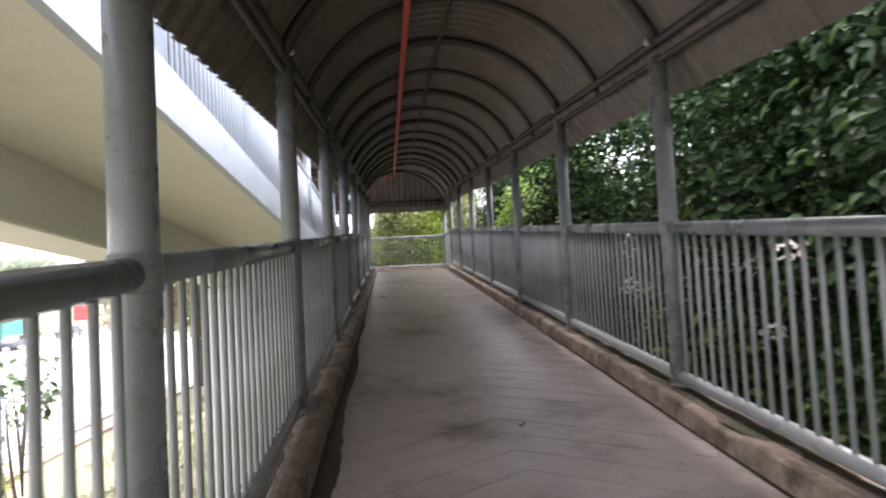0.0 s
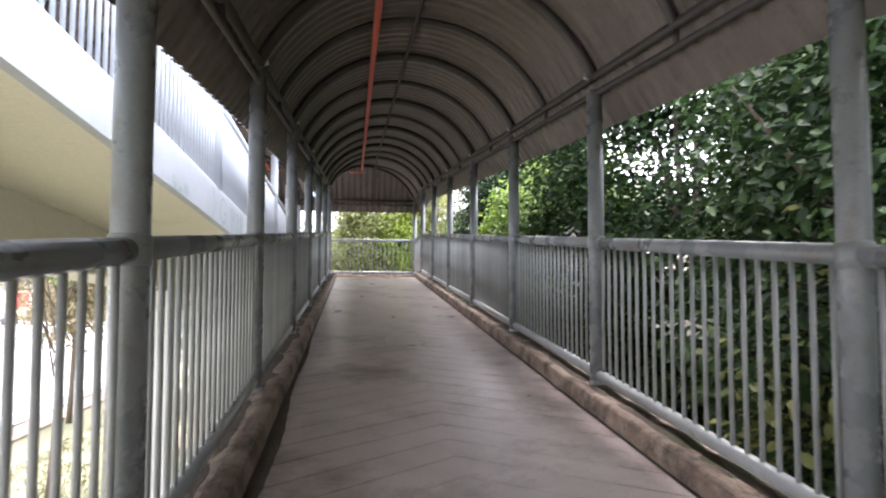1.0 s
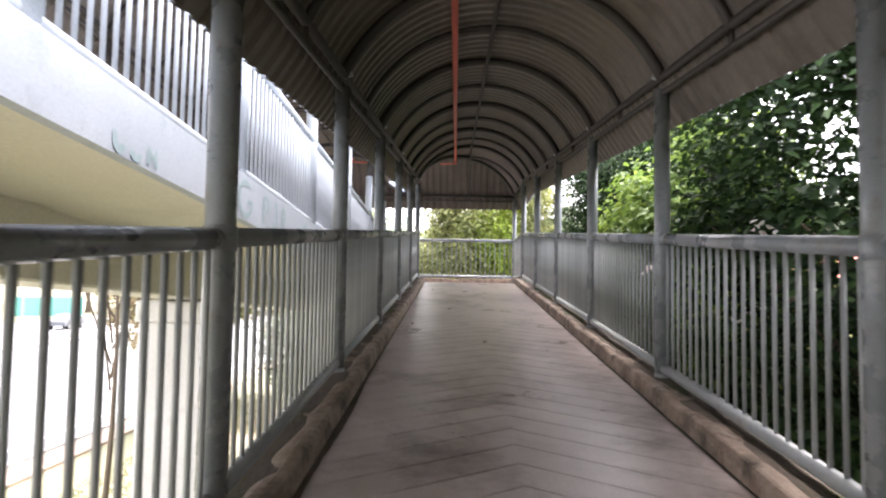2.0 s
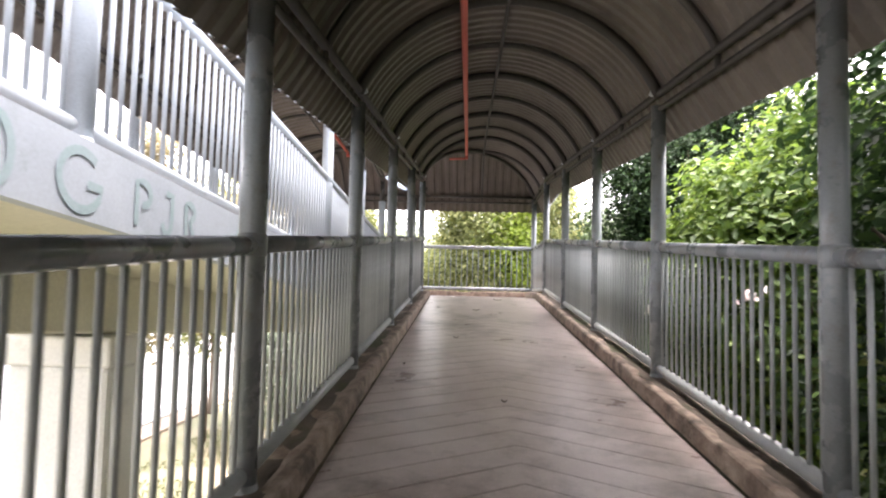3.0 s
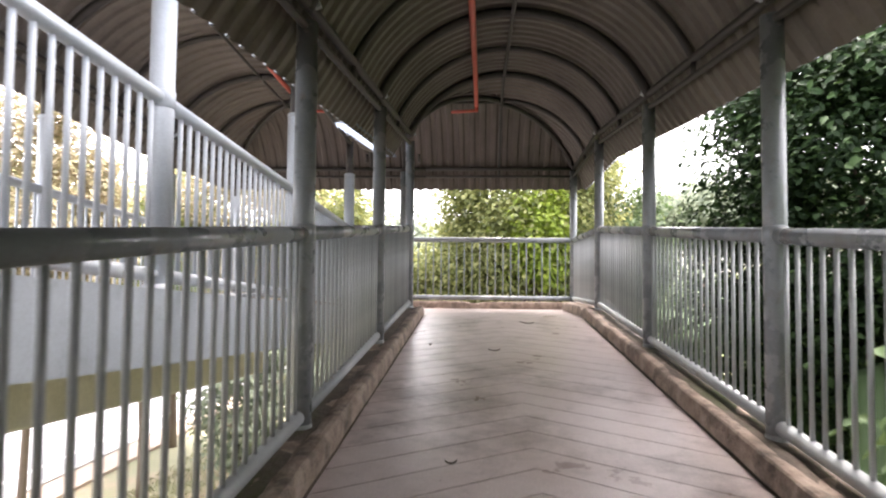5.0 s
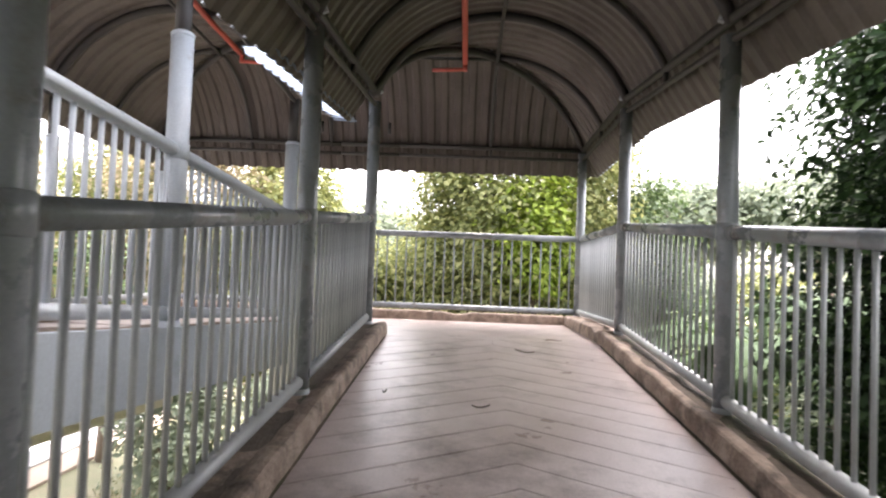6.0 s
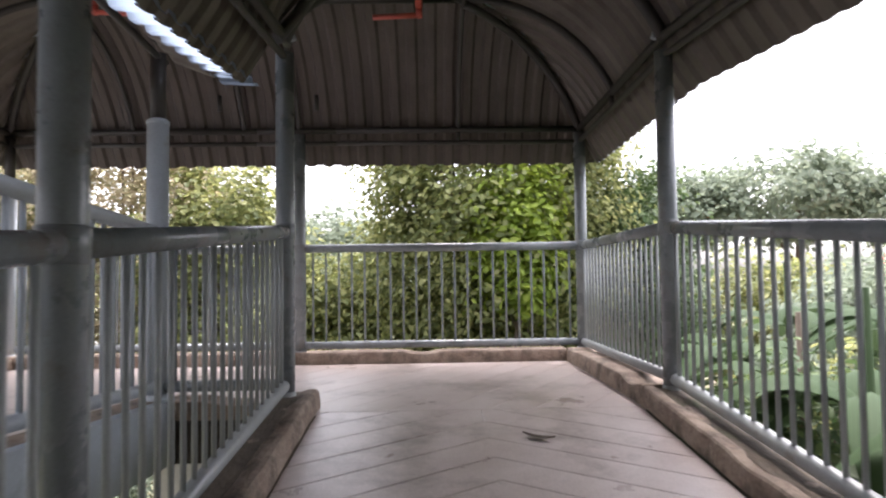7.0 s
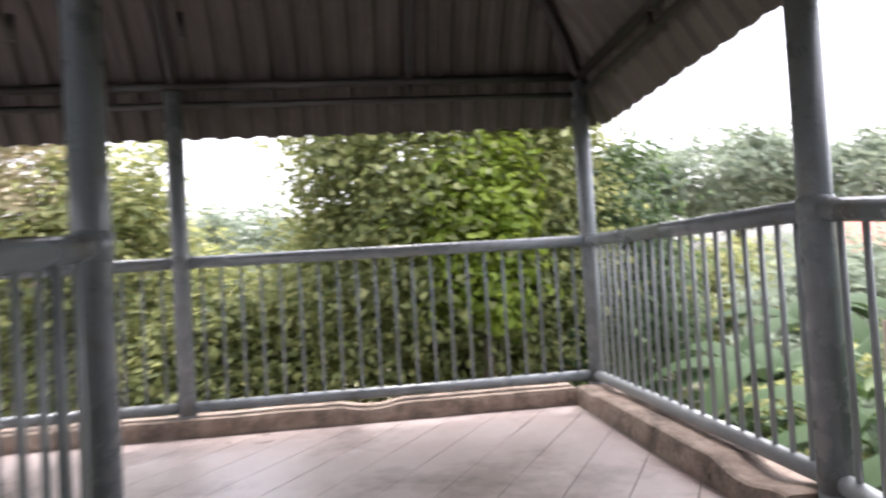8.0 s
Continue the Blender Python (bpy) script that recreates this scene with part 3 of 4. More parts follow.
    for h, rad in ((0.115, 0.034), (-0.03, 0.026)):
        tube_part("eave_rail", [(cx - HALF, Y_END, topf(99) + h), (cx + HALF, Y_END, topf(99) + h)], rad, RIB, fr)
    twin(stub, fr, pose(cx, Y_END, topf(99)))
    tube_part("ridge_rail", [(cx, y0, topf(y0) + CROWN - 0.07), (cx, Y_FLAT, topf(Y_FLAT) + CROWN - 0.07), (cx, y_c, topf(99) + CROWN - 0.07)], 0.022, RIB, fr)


def top_low(y):
    return base_low(y) + TOP - 0.07 * min(1.0, max(0.0, y - Y_FLAT) / 2.6)


def top_up(y):
    return base_up(y) + TOP - 0.07 * min(1.0, max(0.0, y - Y_FLAT) / 2.6)


roof("roof_lower", C_LOW, top_low, -8.0, "brown-grey corrugated metal roof curved over the lower ramp", -1)
roof("roof_upper", C_UP, top_up, -12.0, "brown-grey corrugated metal roof curved over the upper ramp", 1, 0.2)


def height_at(d):
    """Height of the roof section above the post tops, d out from its crown."""
    sec = section()
    for a, b in zip(sec, sec[1:]):
        if a[0] <= d <= b[0] + 1e-9:
            return a[1] + (b[1] - a[1]) * (d - a[0]) / max(1e-6, b[0] - a[0])
    return sec[-1][1]


def landing_roof():
    """The crosswise curved roof over the landing, into which both ramp roofs run."""
    y_c, mid = Y_END + 0.25 - EAVE, (C_LOW + C_UP) / 2
    rows, skin = [], []
    for x in corr_steps(C_UP - EAVE, C_LOW + EAVE):
        u = x - C_LOW if x > mid else C_UP - x
        ya = y_c + min(u, EAVE) if u > 0 else y_c - min(-u, CH)
        c = corrugation(x + 7)
        row = []
        for i in range(29):
            y = ya + (y_c + EAVE - ya) * (1 - (1 - i / 28) ** 1.35)
            d = y - y_c
            row.append((x, y + c * 0.8 * min(1, max(0, d) / CH), top_low(y) + height_at(min(abs(d), EAVE)) + c * 0.7))
        rows.append(row)
        skin.append([(p[0], p[1] + 0.012, p[2] + 0.014) for p in row])
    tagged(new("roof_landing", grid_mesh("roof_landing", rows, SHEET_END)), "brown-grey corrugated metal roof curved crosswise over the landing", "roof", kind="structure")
    tagged(new("roof_landing_skin", grid_mesh("roof_landing_skin", skin, SKIN)), "pale blue painted outer face of the landing roof", "roof", kind="structure")
    e = empty("landing_roof_frame", (0, 0, 0))
    tagged(e, "dark steel ribs and rails joining the two roof frames", "roof frame")
    for h, rad in ((0.115, 0.034), (-0.03, 0.026)):
        tube_part("rail", [(C_UP + HALF, Y_END, top_low(99) + h), (C_LOW - HALF, Y_END, top_low(99) + h)], rad, RIB, e)
    for x in (-1.675, -1.675 - 0.62):
        tube_part("rib", [(x, y_c + o, top_low(y_c + o) + h - 0.02) for o, h in arc_pts(14, 0.03)], 0.03, RIB, e)
    tube_part("ridge", [(C_UP, y_c, top_low(y_c) + CROWN - 0.07), (C_LOW, y_c, top_low(y_c) + CROWN - 0.07)], 0.022, RIB, e)


landing_roof()


def clear_sheet():
    """A strip of light-passing corrugated sheet lying in the gap between the two roofs."""
    m = bpy.data.materials.new("light_passing_sheet")
    m.use_nodes = True
    n, l = m.node_tree.nodes, m.node_tree.links
    t = n.new("ShaderNodeBsdfTranslucent")
    t.inputs["Color"].default_value = (0.27, 0.33, 0.41, 1)
    mx = n.new("ShaderNodeMixShader")
    mx.inputs[0].default_value = 0.75
    n["Principled BSDF"].inputs["Base Color"].default_value = (0.40, 0.47, 0.56, 1)
    l.new(n["Principled BSDF"].outputs[0], mx.inputs[1])
    l.new(t.outputs[0], mx.inputs[2])
    l.new(mx.outputs[0], n["Material Output"].inputs["Surface"])
    x0, x1 = C_UP + EAVE - 0.02, C_LOW - EAVE + 0.03

    def lay(y0, y1, xa, xb, material, name, label):
        rows = [[(xa + (xb - xa) * i / 6, y, top_low(y) - 0.22 + corrugation(y) + 0.06 * (x1 - xa - (xb - xa) * i / 6)) for i in range(7)] for y in corr_steps(y0, y1)]
        tagged(new(name, grid_mesh(name, rows, material)), label, "roof", kind="structure")

    lay(18.3, 21.35, x0 + 0.2, x1, m, "roof_strip", "pale blue light-passing corrugated strip between the two roofs")


clear_sheet()


def red_pipe(x, zoff, topf, y0, y1, branch):
    e = empty("red_pipe", (0, 0, 0))
    tagged(e, "red painted service pipe hung under the roof crown", "pipe")
    yy = min(Y_FLAT, y1)
    tube_part("run", [(x, y0, topf(y0) + zoff), (x, yy, topf(yy) + zoff), (x, y1, topf(y1) + zoff)], 0.034, RED, e)
    tube_part("drop", [(x, y1 - 0.01, topf(99) + zoff + 0.02), (x, y1 - 0.01, topf(99) + zoff - 0.06)], 0.032, RED, e)
    tube_part("branch", [(x, y1 - 0.01, topf(99) + zoff - 0.04), (x + branch, y1 - 0.01, topf(99) + zoff - 0.06)], 0.024, RED, e)
    for y in [q for q in POST_Y if q < y1]:
        tube_part("hanger", [(x, y, topf(y) + zoff), (x, y, topf(y) + CROWN - 0.05)], 0.009, RIB, e)


red_pipe(-0.295, CROWN - 0.16, top_low, -8, 22.4, -0.42)
red_pipe(C_UP + 0.35, CROWN - 0.16, top_up, -12, 22.3, 0.42)


# ---- vegetation ----
def leaves(name, pos, normal, size, material, fold=0.25, ratio=0.55):
    """One mesh of many small folded leaves: place, facing and length given as arrays."""
    rng = np.random.default_rng(len(pos) + 7)
    n = len(pos)
    nv = normal / np.linalg.norm(normal, axis=1, keepdims=True)
    ref = rng.normal(size=(n, 3))
    a = np.cross(nv, ref)
    a /= np.linalg.norm(a, axis=1, keepdims=True)
    b = np.cross(nv, a)
    s = size[:, None]
    w = s * ratio * 0.5
    verts = np.empty((n, 6, 3))
    verts[:, 0] = pos - a * s * 0.5
    verts[:, 1] = pos - a * s * 0.12 + b * w + nv * s * fold * 0.5
    verts[:, 2] = pos + a * s * 0.22 + b * w * 0.8 + nv * s * fold * 0.35
    verts[:, 3] = pos + a * s * 0.5 - nv * s * fold * 0.4
    verts[:, 4] = pos + a * s * 0.22 - b * w * 0.8 + nv * s * fold * 0.35
    verts[:, 5] = pos - a * s * 0.12 - b * w + nv * s * fold * 0.5
    base = (np.arange(n) * 6)[:, None]
    quads = np.concatenate([base + np.array([[0, 1, 2, 3]]), base + np.array([[0, 3, 4, 5]])], axis=1).reshape(-1)
    me = bpy.data.meshes.new(name)
    me.vertices.add(n * 6)
    me.vertices.foreach_set("co", verts.reshape(-1).astype(np.float32))
    me.loops.add(n * 8)
    me.loops.foreach_set("vertex_index", quads.astype(np.int32))
    me.polygons.add(n * 2)
    me.polygons.foreach_set("loop_start", (np.arange(n * 2) * 4).astype(np.int32))
    me.update(calc_edges=True)
    me.validate()
    me.materials.append(material)
    return me


def crown_points(rng, centre, radii, clumps, per, spread, hollow=0.55):
    """Leaf places in uneven clumps on and in a lumpy ellipsoid."""
    d = rng.normal(size=(clumps, 3))
    d /= np.linalg.norm(d, axis=1, keepdims=True)
    rad = hollow + (1 - hollow) * rng.random(clumps) ** 0.5
    lump = np.array([0.82 + 0.36 * noise.noise((q[0] * 1.8 + centre[0], q[1] * 1.8 + centre[1], q[2] * 1.8)) for q in d])
    c = np.array(centre) + d * (rad * lump)[:, None] * np.array(radii)
    sp = spread * (0.6 + 0.8 * rng.random(clumps))
    off = rng.normal(size=(clumps, per, 3)) * sp[:, None, None] * np.array((1, 1, 0.6))
    p = (c[:, None, :] + off).reshape(-1, 3)
    nrm = np.repeat(d, per, axis=0) * 0.5 + off.reshape(-1, 3) / spread * 0.3 + np.array((0, 0, 0.9)) + rng.normal(size=p.shape) * 0.45
    return p, nrm, c


def tree(name, x, y, height, centre_z, radii, clumps, per, spread, leaf, material, label, seed, trunk_r=0.13, keep=None, group="", lean=(0, 0), limbs=7):
    rng = np.random.default_rng(seed)
    e = empty(name, (x, y, GROUND))
    top = centre_z - GROUND
    p, nrm, c = crown_points(rng, (lean[0], lean[1], top), radii, clumps, per, spread)
    if keep is not None:
        ok = keep(p[:, 0] + x, p[:, 1] + y, p[:, 2] + GROUND)
        p, nrm = p[ok], nrm[ok]
    size = leaf * (0.65 + 0.7 * rng.random(len(p)))
    crown = new("crown", leaves("crown", p, nrm, size, material))
    crown.parent = e
    pts = [(lean[0] * t + 0.12 * math.sin(3 * t + seed), lean[1] * t + 0.1 * math.cos(2.5 * t + seed) - 0.1, -0.2 + (top + 0.3 * radii[2]) * t) for t in (0, 0.15, 0.35, 0.6, 0.8, 1.0)]
    tube_part("trunk", pts, 0.1, BARK, e, seg=9, radii=[trunk_r * q for q in (1.35, 1.1, 0.95, 0.75, 0.5, 0.2)])
    for i in range(limbs):
        t = c[rng.integers(len(c))]
        if keep is not None and not keep(np.array([t[0] + x]), np.array([t[1] + y]), np.array([t[2] + GROUND]))[0]:
            continue
        z0 = top * (0.45 + 0.4 * rng.random())
        k = z0 / (top + 0.3 * radii[2])
        s = Vector((lean[0] * k, lean[1] * k, z0))
        tv = Vector(t)
        mid = s.lerp(tv, 0.5) + Vector((0, 0, 0.25 * (tv - s).length * 0.3))
        tube_part("limb", [s, mid, tv], 0.03, BARK, e, seg=6, radii=[trunk_r * 0.45, trunk_r * 0.28, 0.01])
    return tagged(e, label, "tree", group)


def clear(x, y, z):
    """Branches stay outside the ramps."""
    return ~((x > X_V - 0.5) & (x < X_R + 0.35) & (y < Y_END + 0.4))


# trees beside the lower ramp
RT = "trees beside the lower ramp"
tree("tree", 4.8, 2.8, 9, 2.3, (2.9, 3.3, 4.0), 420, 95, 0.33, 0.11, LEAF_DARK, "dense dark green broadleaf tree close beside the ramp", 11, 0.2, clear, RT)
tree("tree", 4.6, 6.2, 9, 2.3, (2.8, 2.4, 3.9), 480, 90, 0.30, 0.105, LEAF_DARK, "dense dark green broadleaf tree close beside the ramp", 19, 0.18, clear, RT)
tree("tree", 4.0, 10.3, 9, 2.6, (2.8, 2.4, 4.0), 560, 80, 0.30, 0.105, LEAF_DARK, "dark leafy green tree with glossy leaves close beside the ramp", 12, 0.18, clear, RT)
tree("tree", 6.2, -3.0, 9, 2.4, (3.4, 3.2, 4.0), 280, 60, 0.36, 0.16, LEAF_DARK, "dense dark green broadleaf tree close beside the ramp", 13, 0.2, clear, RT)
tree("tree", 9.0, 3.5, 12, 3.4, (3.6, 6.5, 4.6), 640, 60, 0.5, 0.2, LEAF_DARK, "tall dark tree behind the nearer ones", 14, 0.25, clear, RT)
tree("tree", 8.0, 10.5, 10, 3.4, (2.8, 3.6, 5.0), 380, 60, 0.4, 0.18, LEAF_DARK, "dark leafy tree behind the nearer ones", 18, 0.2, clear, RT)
tree("tree", 3.35, 13.8, 6, 1.55, (1.7, 1.5, 3.0), 480, 90, 0.24, 0.095, LEAF_YOUNG, "bright yellow-green young tree beside the railing", 15, 0.09, clear, RT)
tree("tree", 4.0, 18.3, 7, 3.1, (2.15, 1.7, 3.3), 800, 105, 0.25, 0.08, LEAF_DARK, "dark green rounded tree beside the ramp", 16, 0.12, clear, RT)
tree("tree", 6.0, 11.5, 7, 0.0, (2.0, 3.0, 2.4), 170, 60, 0.3, 0.15, LEAF_MID, "leafy green undergrowth tree below the railing", 17, 0.1, clear, RT)
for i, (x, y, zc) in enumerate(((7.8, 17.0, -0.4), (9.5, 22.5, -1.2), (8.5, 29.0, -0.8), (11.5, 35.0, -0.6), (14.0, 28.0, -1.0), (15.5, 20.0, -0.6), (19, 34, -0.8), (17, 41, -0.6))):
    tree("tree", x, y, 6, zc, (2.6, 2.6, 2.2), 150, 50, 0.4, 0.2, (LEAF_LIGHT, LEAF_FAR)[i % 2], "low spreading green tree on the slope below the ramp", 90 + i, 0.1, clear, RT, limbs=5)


def shrub(x, y, h, r, material, label, seed, leaf=0.13, clumps=60, per=50):
    rng = np.random.default_rng(seed)
    e = empty("shrub", (x, y, GROUND))
    p, nrm, c = crown_points(rng, (0, 0, h * 0.55), (r, r, h * 0.5), clumps, per, 0.22, 0.4)
    ok = clear(p[:, 0] + x, p[:, 1] + y, p[:, 2])
    p, nrm = p[ok], nrm[ok]
    crown = new("foliage", leaves("foliage", p, nrm, leaf * (0.65 + 0.7 * rng.random(len(p))), material))
    crown.parent = e
    for i in range(4):
        t = c[rng.integers(len(c))]
        tube_part("stem", [(0.1 * math.cos(i * 2), 0.1 * math.sin(i * 2), -0.05), (t[0] * 0.3, t[1] * 0.3, t[2] * 0.5), tuple(t)], 0.02, BARK, e, seg=6, radii=[0.03, 0.02, 0.008])
    return tagged(e, label, "shrub", "undergrowth beside the ramp")


for i in range(9):
    yy = -3 + i * 2.3
    shrub(2.95 + 0.5 * (i % 2), yy, 4.0 + 0.09 * yy + 0.4 * ((i * 7) % 3), 1.05, (LEAF_MID, LEAF_LIGHT, LEAF_MID)[i % 3], "tangled green shrub growing up past the railing", 40 + i)

for i, (x, y) in enumerate(((3.2, 18.8), (3.4, 20.8), (3.1, 22.8), (4.9, 21.9), (5.2, 24.0), (3.6, 24.9), (6.8, 23.6), (6.4, 20.2), (7.2, 26.6))):
    shrub(x, y, 4.3 + 0.3 * (i % 3), 1.1, (LEAF_MID, LEAF_FAR, LEAF_MID)[i % 3], "green shrub on the slope below the landing", 110 + i, 0.15, 60, 45)


def flowers():
    """Loose heads of small white petals among the shrubs."""
    rng = np.random.default_rng(9)
    p = []
    for i in range(22):
        yy = 1.0 + i * 0.7
        c = np.array((2.05 + 0.25 * ((i * 5) % 4), yy, base_low(yy) + 0.25 + 0.22 * ((i * 7) % 5)))
        p.append(c + rng.normal(size=(14, 3)) * 0.05)
    p = np.concatenate(p)
    ob = new("white_flowers", leaves("white_flowers", p, rng.normal(size=p.shape) + np.array((-0.4, 0, 1.0)), 0.05 + 0.03 * rng.random(len(p)), PETAL))
    tagged(ob, "small white flowers scattered among the shrub leaves", "flowers", kind="stuff")


flowers()

# trees beyond the landing
ET = "trees beyond the landing"
tree("tree", 1.1, 28.4, 9, 4.0, (2.7, 2.2, 4.6), 760, 90, 0.32, 0.12, LEAF_LIGHT, "bright olive-green leafy tree close behind the landing", 21, 0.16, None, ET, limbs=9)
tree("tree", 3.3, 28.9, 8, 1.9, (1.7, 1.7, 3.3), 400, 80, 0.30, 0.12, LEAF_MID, "leafy green tree behind the landing", 22, 0.14, None, ET)
tree("tree", 1.15, 26.7, 7, 3.3, (0.75, 0.6, 1.35), 90, 60, 0.2, 0.13, LEAF_SPRIG, "slim young tree with bright yellow-green leaves behind the landing", 29, 0.05, None, ET, limbs=8)
tree("tree", -2.3, 29.2, 6, 0.9, (1.9, 1.6, 2.6), 300, 70, 0.28, 0.14, LEAF_LIGHT, "low pale leafy tree behind the landing", 28, 0.11, None, ET)
tree("tree", -4.7, 30.3, 8, 2.4, (1.9, 2.0, 3.6), 330, 70, 0.28, 0.14, LEAF_LIGHT, "pale leafy tree behind the landing", 23, 0.13, None, ET, limbs=8)
tree("tree", -6.9, 31.0, 9, 3.3, (2.9, 2.6, 4.6), 420, 60, 0.3, 0.13, LEAF_PALE, "pale cream-leaved tree behind the landing", 24, 0.15, None, ET)
tree("tree", -9.7, 24.8, 9, 3.2, (2.3, 2.3, 3.7), 330, 60, 0.32, 0.15, LEAF_PALE, "pale cream-green tree on the verge beyond the upper ramp", 25, 0.075, None, ET)
tree("tree", -9.9, 31.5, 9, 3.0, (2.2, 2.6, 3.6), 280, 60, 0.34, 0.16, LEAF_LIGHT, "light green tree on the verge beyond the upper ramp", 26, 0.16, None, ET)
for i, (x, y, h) in enumerate(((-0.8, 26.3, 4.0), (1.2, 26.0, 4.4), (3.0, 25.6, 4.0), (-3.2, 26.4, 3.8), (-5.6, 26.6, 4.2))):
    shrub(x, y, h, 1.2, LEAF_FAR if x < 0 else (LEAF_LIGHT, LEAF_MID)[i % 2], "pale green shrub behind the end railing", 60 + i, 0.13, 150)

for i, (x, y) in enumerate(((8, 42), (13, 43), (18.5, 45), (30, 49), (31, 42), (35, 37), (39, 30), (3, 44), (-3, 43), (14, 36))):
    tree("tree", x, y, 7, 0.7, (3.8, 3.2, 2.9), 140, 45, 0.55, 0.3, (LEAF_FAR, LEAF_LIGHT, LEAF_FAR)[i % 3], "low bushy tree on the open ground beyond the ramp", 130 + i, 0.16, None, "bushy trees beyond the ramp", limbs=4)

# far trees
FT = "far line of trees"
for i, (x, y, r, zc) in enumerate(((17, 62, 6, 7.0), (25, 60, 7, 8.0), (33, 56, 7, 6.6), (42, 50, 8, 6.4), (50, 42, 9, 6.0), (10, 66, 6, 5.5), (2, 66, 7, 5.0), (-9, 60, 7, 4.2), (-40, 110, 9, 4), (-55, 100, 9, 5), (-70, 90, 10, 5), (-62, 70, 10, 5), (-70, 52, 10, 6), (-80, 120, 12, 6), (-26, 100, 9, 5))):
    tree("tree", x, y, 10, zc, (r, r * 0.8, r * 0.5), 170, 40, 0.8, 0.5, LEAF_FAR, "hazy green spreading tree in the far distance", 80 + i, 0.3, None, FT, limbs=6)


# small roadside tree and low plants on the verge
tree("tree", -6.7, 16.6, 5, 2.6, (1.7, 1.6, 1.0), 36, 16, 0.25, 0.16, LEAF_MID, "thin young roadside tree with sparse leaves", 31, 0.05, clear, "roadside trees", limbs=12)
tree("tree", -8.4, 27.0, 5, 1.8, (1.9, 1.8, 1.4), 60, 22, 0.28, 0.16, LEAF_MID, "thin young roadside tree with sparse leaves", 32, 0.08, clear, "roadside trees", limbs=10)
tree("tree", -6.3, 10.2, 3, 0.0, (1.0, 0.9, 0.6), 16, 9, 0.2, 0.15, LEAF_MID, "thin sapling with a few drooping leafy twigs", 33, 0.035, clear, "roadside trees", limbs=9)
for i, (x, y) in enumerate(((-8.3, 11.6), (-9.0, 13.2), (-7.6, 9.6))):
    shrub(x, y, 1.3, 0.75, LEAF_LIGHT, "small light green bush on the verge", 70 + i, 0.12, 40, 40)


def broad_plant(x, y, h, n, seed, length=1.7, width=0.36):
    """A clump of tall stems with long arching ribbed blades."""
    rng = random.Random(seed)
    e = empty("broad_leaf_plant", (x, y, GROUND))
    tube_part("stem", [(0, 0, -0.1), (0.05, 0.03, h * 0.5), (0, 0, h)], 0.08, BARK if seed % 2 else LEAF_BIG, e, seg=9, radii=[0.06, 0.05, 0.03])
    for i in range(n):
        az = i * 2.4 + rng.random()
        up = 0.5 + 0.6 * rng.random()
        ln = length * (0.7 + 0.5 * rng.random())
        bm = bmesh.new()
        prev = None
        for k in range(11):
            t = k / 10
            out = ln * (t * 0.9)
            z = h * (0.82 + 0.18 * rng.random() * 0 ) + ln * (up * t - (0.55 + up * 0.55) * t * t)
            w = width * (0.12 if k == 0 else math.sin(math.pi * min(1, 0.08 + t * 0.92)) ** 0.6 + 0.02) * (1 + 0.06 * rng.random())
            c, sn = math.cos(az), math.sin(az)
            px, py = out * c, out * sn
            row = [bm.verts.new((px - sn * q * w * 0.5, py + c * q * w * 0.5, z - abs(q) * w * 0.22 + 0.012 * rng.random())) for q in (-1, -0.5, 0, 0.5, 1)]
            if prev:
                for a, b in zip(range(4), range(1, 5)):
                    f = bm.faces.new((prev[a], prev[b], row[b], row[a]))
                    f.smooth = True
            prev = row
        part("blade", bm, LEAF_BIG, e)
    return tagged(e, "tall plant with long arching broad green leaves below the railing", "plant", "broad-leaved plants")


for i, (x, y, h) in enumerate(((3.3, 17.6, 5.4), (3.5, 19.8, 5.8), (3.2, 21.6, 5.5), (4.6, 22.8, 6.0), (4.9, 20.6, 6.0), (6.0, 24.4, 6.0), (4.0, 25.4, 5.3), (6.6, 22.0, 6.3), (5.6, 27.0, 5.8), (3.7, 23.4, 5.2), (7.6, 26.0, 6.0), (5.4, 18.8, 5.8))):
    broad_plant(x, y, h, 9, 300 + i)


def grass():
    rng = np.random.default_rng(5)
    n = 26000
    p = np.stack([rng.uniform(-8.7, -1.6, n), rng.uniform(2, 42, n), np.full(n, GROUND + 0.03)], axis=1)
    patch = np.array([noise.noise((q[0] * 0.45, q[1] * 0.45, 3.0)) for q in p])
    p = p[patch > -0.12]
    nrm = rng.normal(size=p.shape) * np.array((1, 1, 0.35))
    ob = new("grass", leaves("grass", p, nrm, 0.10 + 0.10 * rng.random(len(p)), LEAF_GRASS, 0.1, 0.16))
    tagged(ob, "short worn yellow-green grass between the ramps and the road", "grass", kind="stuff")


grass()


# ---- far things across the road ----
def hoarding():
    e = empty("hoarding", (-47, 82, GROUND))
    bm = bmesh.new()
    for i in range(5):
        box(bm, (-6 + i * 1.5, -0.03 + 0.02 * (i % 2), 0.3), (-4.52 + i * 1.5, 0.03 + 0.02 * (i % 2), 2.6), 0.01)
    part("panel", bm, TEAL, e)
    for i in range(3):
        tube_part("leg", [(-6 + i * 3.7, 0.1, -0.1), (-6 + i * 3, 0.1, 2.7)], 0.05, KERBSTONE, e)
    e.rotation_euler = (0, 0, radians(35))
    tagged(e, "teal green sheet hoarding across the road", "hoarding")


hoarding()


